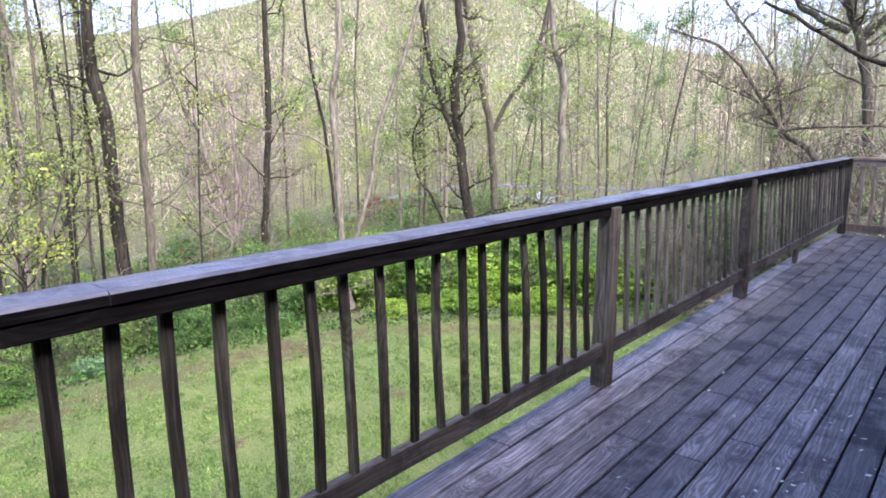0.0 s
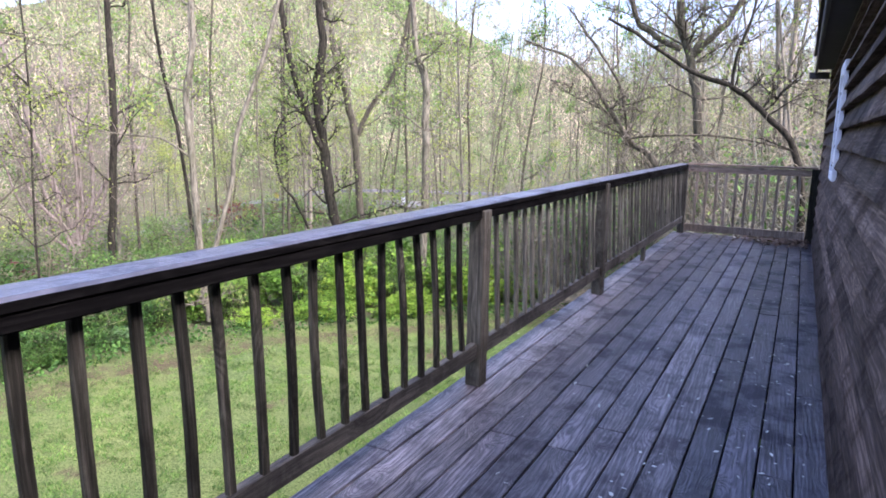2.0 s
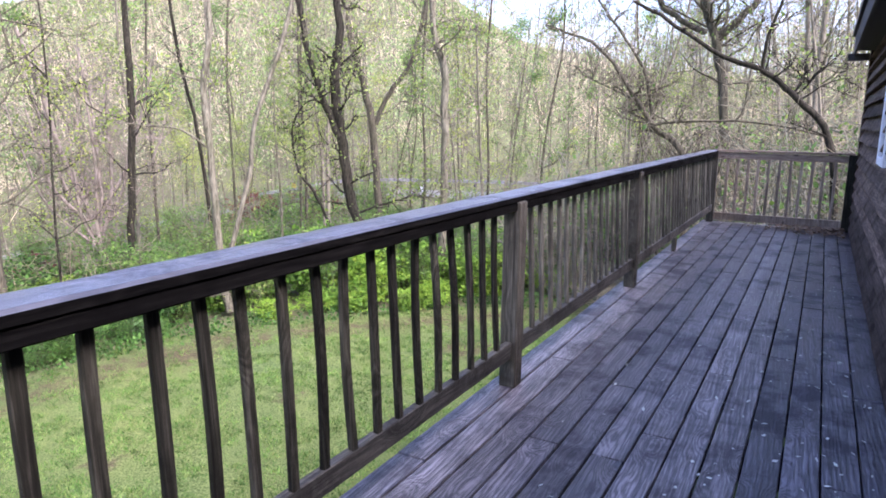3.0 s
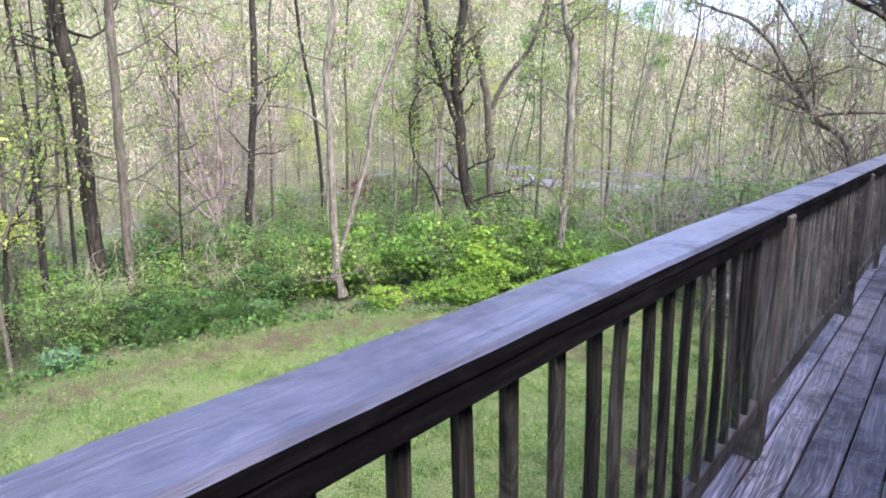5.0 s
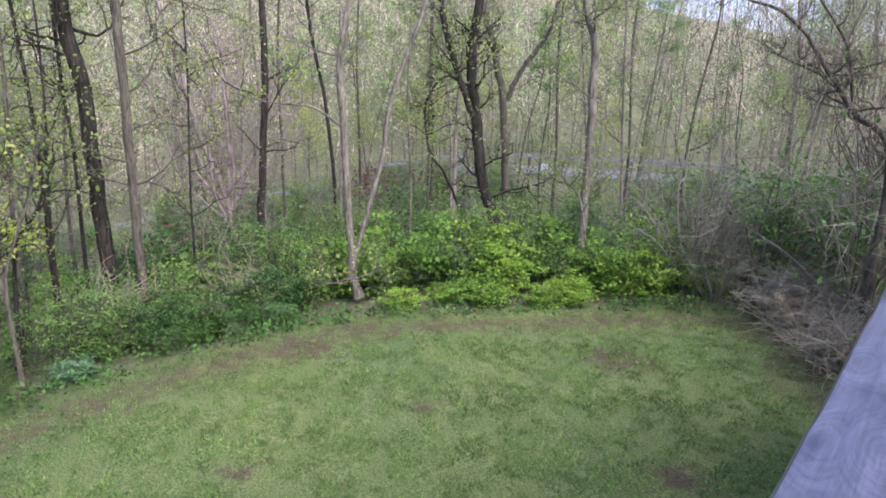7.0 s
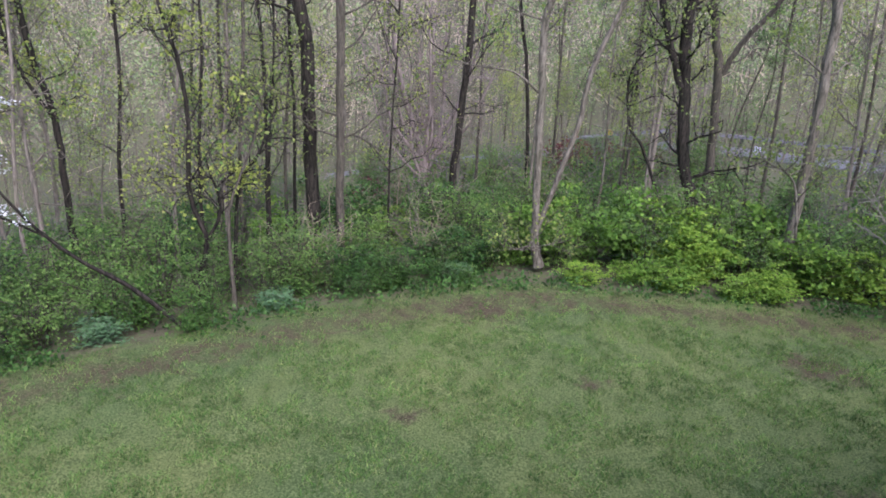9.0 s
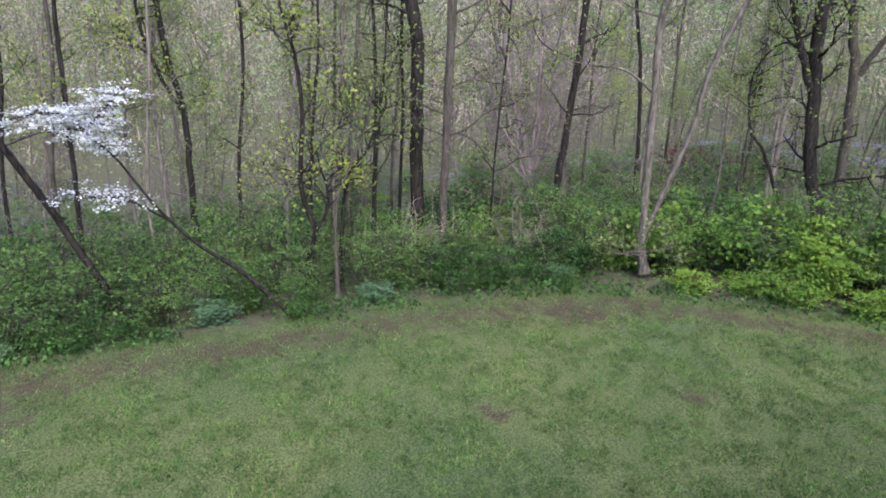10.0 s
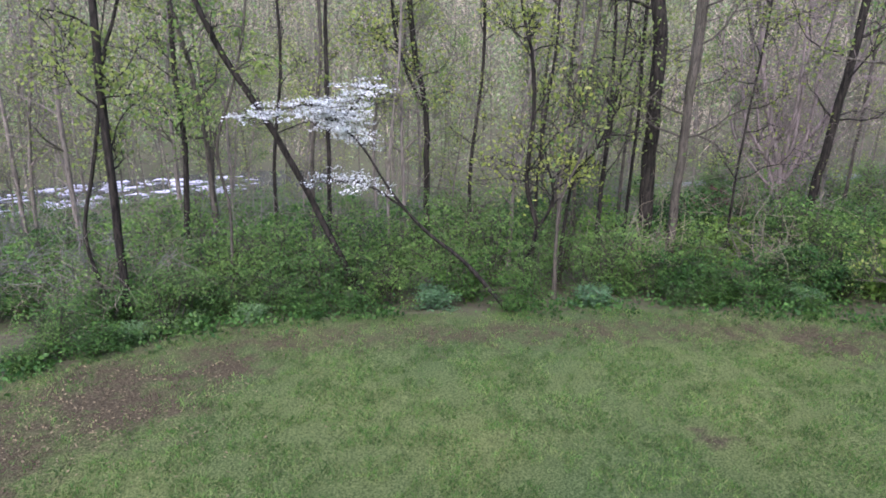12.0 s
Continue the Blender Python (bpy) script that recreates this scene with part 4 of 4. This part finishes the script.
def shrub_kind(name, label, leaf_mat, stem_mat, seed, height, width, leaves, size, stems=9, group="bushes along the lawn"):
    """A bush: many thin stems and clumps of leaves with gaps between."""
    rng = np.random.default_rng(seed)
    sh, pts = Shape(), []
    for i in range(stems):
        a = rng.uniform(0, 6.28)
        lean = rng.uniform(0.1, 1.0) * width
        tip = np.array((math.cos(a) * lean, math.sin(a) * lean, height * rng.uniform(0.55, 1.0) * (1.1 - 0.35 * lean / width)))
        mid = tip * 0.5 + rng.normal(size=3) * 0.08 * width + (0, 0, height * 0.1)
        c = spline([(rng.normal() * 0.08, rng.normal() * 0.08, -0.05), mid, tip], 4)
        sh.tube(c, np.linspace(0.016, 0.004, len(c)), 3)
        for k in range(8):
            q = c[rng.integers(2, len(c))]
            end = q + rng.normal(size=3) * (0.27, 0.27, 0.17) * width
            end[2] = max(end[2], 0.06)
            sh.tube([q, (q + end) / 2 + rng.normal(size=3) * 0.03, end], (0.006, 0.004, 0.002), 3)
            n = int(leaves / (stems * 8) * rng.uniform(0.3, 1.7))
            pts.append(end + rng.normal(size=(n, 3)) * (0.13, 0.13, 0.055) * width ** 0.5)
    ob = thing(name, label, "bush", (0, 0, -60), group)
    st = new("branchwork", sh.mesh("branchwork", stem_mat))
    st.parent = ob
    if leaves:
        p = np.concatenate(pts)
        p[:, 2] = np.maximum(p[:, 2], 0.02)
        s = Shape()
        s.leaves(p, size, rng, 0.62, 0.2, 0.55)
        fo = new("foliage", s.mesh("foliage", leaf_mat))
        fo.parent = ob
    return ob


def place(kind, x, y, s, rng, sink=0.05, tall=1.0):
    m = Matrix.Translation((x, y, float(ground_z(x, y)) - sink)) @ Matrix.Rotation(rng.uniform(0, 6.28), 4, "Z") @ Matrix.Diagonal((s, s, s * tall, 1))
    return copy_thing(kind, m)


def build_bushes():
    rng = np.random.default_rng(31)
    deep = [shrub_kind("hedge_bush", "deep green leafy bush at the lawn's edge", M_LEAF_DEEP, M_BARK_GREY, 100 + i, 1.25, 0.75, 2400, 0.036, 12) for i in range(3)]
    fresh = [shrub_kind("green_bush", "fresh green bush with fine leaves", M_LEAF_GREEN, M_BARK_GREY, 110 + i, 1.5, 0.85, 2000, 0.027, 12) for i in range(3)]
    bright = [shrub_kind("bright_bush", "bright yellow-green leafy bush", M_LEAF_BRIGHT, M_BARK_GREY, 120 + i, 1.2, 0.8, 2500, 0.05, 13) for i in range(3)]
    blue = [shrub_kind("pale_bush", "pale bluish-green broad-leaved bush", M_LEAF_BLUE, M_DEAD, 130, 1.0, 0.75, 1700, 0.052, 12)]
    bramble = [shrub_kind("bramble", "tangled brown bare brambles", M_LEAF_GREEN, M_DEAD, 140 + i, 1.6, 1.2, 220, 0.034, 19) for i in range(2)]
    whips = [shrub_kind("dry_stems", "dry pale arching stems", M_DEAD, M_DEAD, 150, 1.1, 1.3, 0, 0.03, 34)]
    protos = deep + fresh + bright + blue + bramble + whips
    run = np.vstack([spline(EDGE[2:], 5)])
    for i, (x, y) in enumerate(run):
        for row, (off, tall) in enumerate(((0.55, 0.75), (1.5, 1.0), (2.8, 1.1))):
            px, py = x - off * 0.8 + rng.normal() * 0.25, y + off * 0.45 * (1 if y > 8 else 0) + rng.normal() * 0.25
            b = float(beyond_edge(px, py))
            if b < 0.3 or px > -0.4:
                continue
            if math.hypot(px + 9.75, py - 10.5) < 0.95:
                continue
            if x > -9.1 and y > 9 and x < -3.6:
                pool = bright if row == 0 else bright + fresh
                if -7.6 < x < -6.4 and row < 2:
                    pool = blue + bright
                s = (0.68, 1.0, 1.2)[row]
            elif x >= -3.6:
                pool = whips + whips + blue if row == 0 else bramble + bramble + deep[:1]
                s = 0.9
            else:
                pool = (deep + blue[:1] + fresh[:1], deep + fresh + fresh, fresh + fresh + bramble)[row]
                s = (0.56, 0.86, 1.05)[row]
                if y < 0.5:
                    s *= 0.9
            k = pool[rng.integers(len(pool))]
            place(k, px, py, s * rng.uniform(0.8, 1.2), rng, 0.05, tall)
    made = 0
    while made < 380:
        a = radians(rng.uniform(-8, 125))
        r = 13.5 + 22 * rng.uniform() ** 1.3
        x, y = -math.sin(a) * r, math.cos(a) * r
        if float(beyond_edge(x, y)) < 4 or (x > -0.5 and y < 12.5):
            continue
        pool = fresh + fresh + bramble if a < radians(35) else fresh + deep + bramble
        if r > 22:
            pool = bramble + fresh
        place(pool[rng.integers(len(pool))], x, y, rng.uniform(0.8, 1.5), rng)
        made += 1
    red = shrub_kind("bank_bush", "low dark red scrub on the bank below the road", M_RED, M_DEAD, 170, 1.0, 1.1, 900, 0.06, 12)
    protos.append(red)
    for k in range(11):
        a, r = radians(rng.uniform(35.5, 43.5)), rng.uniform(30, 35)
        place(red, -math.sin(a) * r, math.cos(a) * r, rng.uniform(0.9, 1.5), rng)
    # the thicket behind the end of the deck
    for i in range(64):
        x, y = rng.uniform(-4.8, 3.2), rng.uniform(12.0, 18.5)
        if float(beyond_edge(x, y)) < 0.7:
            continue
        pool = bramble + bramble + bramble + fresh[:2] if x < -1.2 else bramble
        place(pool[rng.integers(len(pool))], x, y, rng.uniform(1.0, 1.6), rng, 0.05, rng.uniform(1.0, 1.5))
    for x, y in ((-2.5, 15.3), (-1.9, 14.5), (-1.4, 13.7), (-0.9, 13.2), (-1.7, 15.2), (-0.6, 12.7)):
        place(whips[0], x, y, rng.uniform(0.95, 1.25), rng)
    for p in protos:
        # each first bush takes a place of its own in the wood
        x, y = -13 - rng.uniform(0, 8), rng.uniform(-2, 14)
        p.matrix_basis = Matrix.Translation((x, y, float(ground_z(x, y)) - 0.05))


def far_woods():
    """Woods on the far slopes: thin trunks, bare twigs and loose leaf clumps, past counting."""
    rng = np.random.default_rng(8)
    trunks, twigs, crowns, buds = Shape(), Shape(), Shape(), Shape()
    pts, bare = [], []
    n = 2000
    a = np.radians(rng.uniform(-25, 150, n))
    r = 45 + 125 * rng.uniform(0, 1, n) ** 0.8
    x, y = -np.sin(a) * r, np.cos(a) * r
    g = ground_z(x, y)
    for i in range(n):
        h = rng.uniform(8, 16)
        f = np.array((x[i], y[i], g[i] - 0.2))
        top = f + (rng.normal() * 0.6, rng.normal() * 0.6, h)
        trunks.tube([f, (f + top) / 2 + rng.normal(size=3) * 0.25, top], (0.085, 0.05, 0.015), 3)
        for k in range(5):
            q = f + (top - f) * rng.uniform(0.35, 0.9)
            e = q + (rng.normal() * 1.3, rng.normal() * 1.3, rng.uniform(0.5, 2.2))
            trunks.tube([q, e], (0.05, 0.012), 3)
        for k in range(9):
            q = f + (top - f) * rng.uniform(0.25, 0.95) + rng.normal(size=3) * 0.9
            e = q + (rng.normal() * 0.7, rng.normal() * 0.7, rng.uniform(0.3, 1.6))
            twigs.tube([q, e], (0.03, 0.01), 3)
        m = rng.integers(110, 260)
        spread = (h * 0.17, h * 0.17, h * 0.24)
        stand = math.sin(x[i] * 0.11 + 1.7 * math.sin(y[i] * 0.07)) * math.sin(y[i] * 0.13 + 0.8) + rng.normal() * 0.35
        (pts if stand > 0.05 else bare).append(f + (0, 0, h * 0.62) + rng.normal(size=(m, 3)) * spread)
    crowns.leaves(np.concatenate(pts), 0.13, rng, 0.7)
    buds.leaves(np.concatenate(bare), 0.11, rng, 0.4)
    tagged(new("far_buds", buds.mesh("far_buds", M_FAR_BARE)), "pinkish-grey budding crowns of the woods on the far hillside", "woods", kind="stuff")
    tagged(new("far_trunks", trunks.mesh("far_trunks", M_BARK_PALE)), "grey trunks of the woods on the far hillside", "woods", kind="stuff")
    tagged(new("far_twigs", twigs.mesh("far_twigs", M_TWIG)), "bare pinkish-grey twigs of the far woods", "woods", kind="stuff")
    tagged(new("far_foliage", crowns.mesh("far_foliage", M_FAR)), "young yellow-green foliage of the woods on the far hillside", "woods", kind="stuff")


scatter_trees()
build_bushes()
far_woods()


def grass():
    """Short blades over the lawn, thin where the earth shows, past counting."""
    rng = np.random.default_rng(17)
    n = 380000
    x, y = rng.uniform(-11, -0.35, n), rng.uniform(-6.5, 16, n)
    clump = np.zeros(n)
    for wave, turn, start in zip(rng.uniform(2, 22, 26), rng.uniform(0, 6.28, 26), rng.uniform(0, 6.28, 26)):
        clump += np.sin((x * math.cos(turn) + y * math.sin(turn)) * wave + start) * 0.28
    out = beyond_edge(x, y)
    bare = np.zeros(n)
    for px, py, pr in ((-7.9, -1.9, 1.7), (-6.6, -2.9, 1.6), (-8.6, -0.7, 1.0), (-2.1, 8.6, 0.5), (-6.4, 5.4, 0.35), (-5.7, 8.2, 0.35)):
        bare = np.maximum(bare, np.clip(1.15 - np.hypot(x - px, y - py) / pr, 0, 1))
    bare = np.maximum(bare, np.clip(1 - np.abs(out + 0.75) / 1.0, 0, 1) * 0.85)
    keep = (out < 0.1) & (rng.uniform(0, 1, n) > bare) & (clump + rng.normal(size=n) * 0.5 > -0.35)
    x, y = x[keep], y[keep]
    n = len(x)
    z = ground_z(x, y)
    h = rng.uniform(0.015, 0.045, n) * (1 + 0.3 * np.clip(clump[keep], -1, 1))
    a = rng.uniform(0, 6.28, n)
    lean = rng.normal(size=(n, 2)) * 0.8
    base = np.stack([x, y, z], 1)
    tip = base + np.stack([lean[:, 0] * h, lean[:, 1] * h, h], 1)
    w = np.stack([np.cos(a), np.sin(a), np.zeros(n)], 1) * rng.uniform(0.004, 0.008, n)[:, None]
    q = np.stack([base - w, base + w, tip + w * 0.3, tip - w * 0.3], 1)
    s = Shape()
    s.v, s.f = [q.reshape(-1, 3)], [np.arange(4 * n).reshape(n, 4)]
    tagged(new("grass", s.mesh("grass", M_GRASS)), "short green spring grass of the lawn", "grass", kind="stuff")


def ground_cover():
    """Low ivy and weeds creeping along the foot of the bushes."""
    rng = np.random.default_rng(23)
    run = spline(EDGE[2:-2], 40)
    pts = []
    for x, y in run:
        if rng.uniform() < 0.45:
            c = np.array((x, y)) + rng.normal(size=2) * 0.25
            if float(beyond_edge(*c)) < -0.12:
                continue
            n = rng.integers(20, 60)
            p = c + rng.normal(size=(n, 2)) * 0.2
            pts.append(np.column_stack([p, ground_z(p[:, 0], p[:, 1]) + np.abs(rng.normal(size=n)) * 0.12 + 0.02]))
    s = Shape()
    s.leaves(np.concatenate(pts), 0.036, rng, 0.7)
    tagged(new("ground_ivy", s.mesh("ground_ivy", M_LEAF_DEEP)), "low deep green ivy and weeds at the lawn's edge", "ground cover", kind="stuff")


def litter_on_deck():
    """Fallen petals and bits on the boards, and a drift of dead leaves at the end."""
    rng = np.random.default_rng(41)
    def flat(points, size, mat, name, label):
        p = np.asarray(points)
        k = len(p)
        a = rng.uniform(0, 6.28, k)
        s = size * rng.uniform(0.5, 1.4, k)
        u = np.stack([np.cos(a) * s, np.sin(a) * s, rng.normal(size=k) * s * 0.25], 1)
        w = np.stack([-np.sin(a) * s, np.cos(a) * s, rng.normal(size=k) * s * 0.25], 1) * 0.5
        q = np.stack([p - u, p + w, p + u, p - w], 1)
        sh = Shape()
        sh.v, sh.f = [q.reshape(-1, 3)], [np.arange(4 * k).reshape(k, 4)]
        tagged(new(name, sh.mesh(name, mat)), label, "debris", kind="stuff")
    n = 420
    x = WALL_X - 0.06 - np.abs(rng.normal(size=n)) * 0.55
    y = rng.uniform(1.2, 10.6, n)
    keep = x > -0.2
    flat(np.stack([x, y, np.full(n, 0.006)], 1)[keep], 0.012, M_PETAL, "fallen_petals", "small white petals and chips on the deck")
    n = 1000
    px, py, pr = (np.array(v)[rng.integers(0, 4, n)] for v in ((-7.9, -6.6, -8.6, -7.2), (-1.9, -2.9, -0.7, -2.4), (1.1, 1.1, 0.7, 1.4)))
    x, y = px + rng.normal(size=n) * pr * 0.6, py + rng.normal(size=n) * pr * 0.6
    flat(np.stack([x, y, ground_z(x, y) + 0.015], 1)[beyond_edge(x, y) < 0], 0.02, M_STRAW, "leaf_flakes", "dry leaf flakes on the bare earth of the lawn")
    n = 900
    x = WALL_X - 0.08 - np.abs(rng.normal(size=n)) * 0.38
    y = 10.72 - np.abs(rng.normal(size=n)) * (0.16 + 0.28 * rng.uniform(0, 1, n))
    flat(np.stack([x, y, 0.012 + rng.uniform(0, 0.035, n)], 1)[x > 0.15], 0.032, M_LITTER, "dead_leaves", "drift of brown dead leaves at the deck's end")


grass()
ground_cover()
litter_on_deck()


# ---- the valley road ----
def build_road():
    turns = np.radians(np.linspace(0, 72, 110))
    sh = Shape()
    rows = []
    for k in range(7):
        r = 38 + 5.5 * k / 6 + 6 * np.sin(turns * 2.0)
        x, y = -np.sin(turns) * r, np.cos(turns) * r
        rows.append(np.stack([x, y, ground_z(x, y) + 0.07], 1))
    v = np.stack(rows, 1)
    n, m = v.shape[:2]
    i = np.arange((n - 1) * (m - 1))
    a, b = i // (m - 1), i % (m - 1)
    sh.v, sh.f = [v.reshape(-1, 3)], [np.stack([a * m + b, a * m + b + 1, (a + 1) * m + b + 1, (a + 1) * m + b], 1)]
    tagged(new("road", sh.mesh("road", M_ROAD, True)), "pale grey-blue asphalt road through the valley", "road", kind="structure")


def build_stream():
    """A shallow river below the woods, broken by white water over its stones."""
    rng = np.random.default_rng(61)
    turns = np.radians(np.linspace(92, 128, 90))
    rows = []
    for k in range(9):
        r = 47.5 + 9.5 * k / 8 - 5.0 * np.cos(turns * 2.4)
        x, y = -np.sin(turns) * r, np.cos(turns) * r
        rows.append(np.stack([x, y, ground_z(x, y) + 0.12], 1))
    v = np.stack(rows, 1)
    v[:, :, 2] = v[:, :, 2].mean(1, keepdims=True) + 0.1
    n, m = v.shape[:2]
    i = np.arange((n - 1) * (m - 1))
    a, b = i // (m - 1), i % (m - 1)
    sh = Shape()
    sh.v, sh.f = [v.reshape(-1, 3)], [np.stack([a * m + b, a * m + b + 1, (a + 1) * m + b + 1, (a + 1) * m + b], 1)]
    tagged(new("water", sh.mesh("water", M_WATER, True)), "shallow grey-green river with ripples below the wood", "water", kind="structure")
    foam = Shape()
    for k in range(190):
        j, c = rng.integers(18, n - 3), rng.choice((2, 3, 5, 6), p=(0.35, 0.15, 0.15, 0.35))
        p = v[j, c] + rng.normal(size=3) * (0.8, 0.8, 0)
        along = v[j + 1, c] - v[j - 1, c]
        along /= np.linalg.norm(along)
        half = along * rng.uniform(0.25, 0.9)
        q = [p - half, p - half * 0.4 + rng.normal(size=3) * 0.06, p + half * 0.4 + rng.normal(size=3) * 0.06, p + half]
        foam.tube(np.array(q) + (0, 0, 0.02), (0.015, rng.uniform(0.03, 0.11), rng.uniform(0.03, 0.11), 0.015), 5)
    tagged(new("white_water", foam.mesh("white_water", M_FOAM, True)), "white broken water on the river's riffles", "water", kind="stuff")


def small_sign(x, y, z, mat, label):
    g = float(ground_z(x, y))
    ob = thing("road_sign", label, "sign", (x, y, g))
    board("plate", (0.34, 0.03, 0.34), mat, ob, (0, 0, z - g), 0.01)
    board("pole", (0.05, 0.05, z - g + 0.1), M_TYRE, ob, (0, 0.045, (z - g) / 2 - 0.05), 0.004)


def guard_rail():
    ob = thing("guard_rail", "pale metal guard rail along the valley road", "guard rail", (0, 0, 0))
    turns = np.radians(np.linspace(14, 44, 12))
    pts = []
    for t in turns:
        r = 43.6 + 6 * math.sin(t * 2.0)
        x, y = -math.sin(t) * r, math.cos(t) * r
        pts.append((x, y, float(ground_z(x, y))))
    for a, b in zip(pts, pts[1:]):
        d = math.hypot(b[0] - a[0], b[1] - a[1])
        p = board("beam", (d, 0.06, 0.22), M_METAL, ob, ((a[0] + b[0]) / 2, (a[1] + b[1]) / 2, (a[2] + b[2]) / 2 + 0.75), 0.02)
        p.rotation_euler = (0, -math.atan2(b[2] - a[2], d), math.atan2(b[1] - a[1], b[0] - a[0]))
    for a in pts:
        board("post", (0.1, 0.1, 0.9), M_TYRE, ob, (a[0], a[1] + 0.1, a[2] + 0.42), 0.01)


M_ROAD = plain("asphalt", (0.11, 0.108, 0.095), 0.5, 0, 0.3, 3.0)
M_FOAM = plain("white_foam", (0.72, 0.73, 0.76), 0.6, 0, 0.15)
M_WATER = plain("river_water", (0.06, 0.065, 0.05), 0.12, 0, 0.3, 2.0)
M_METAL = plain("galvanised_metal", (0.24, 0.24, 0.25), 0.45, 0.3, 0.3)
M_TYRE = plain("black_rubber", (0.03, 0.03, 0.03), 0.8)
M_YELLOW = plain("yellow_sign_paint", (0.5, 0.36, 0.05), 0.6)
build_road()
build_stream()
guard_rail()
small_sign(-16.85, 30.7, -2.2, M_WHITE, "small white sign on a post by the road")
small_sign(-26.2, 31.3, -2.6, M_YELLOW, "small yellow sign on a post by the road")
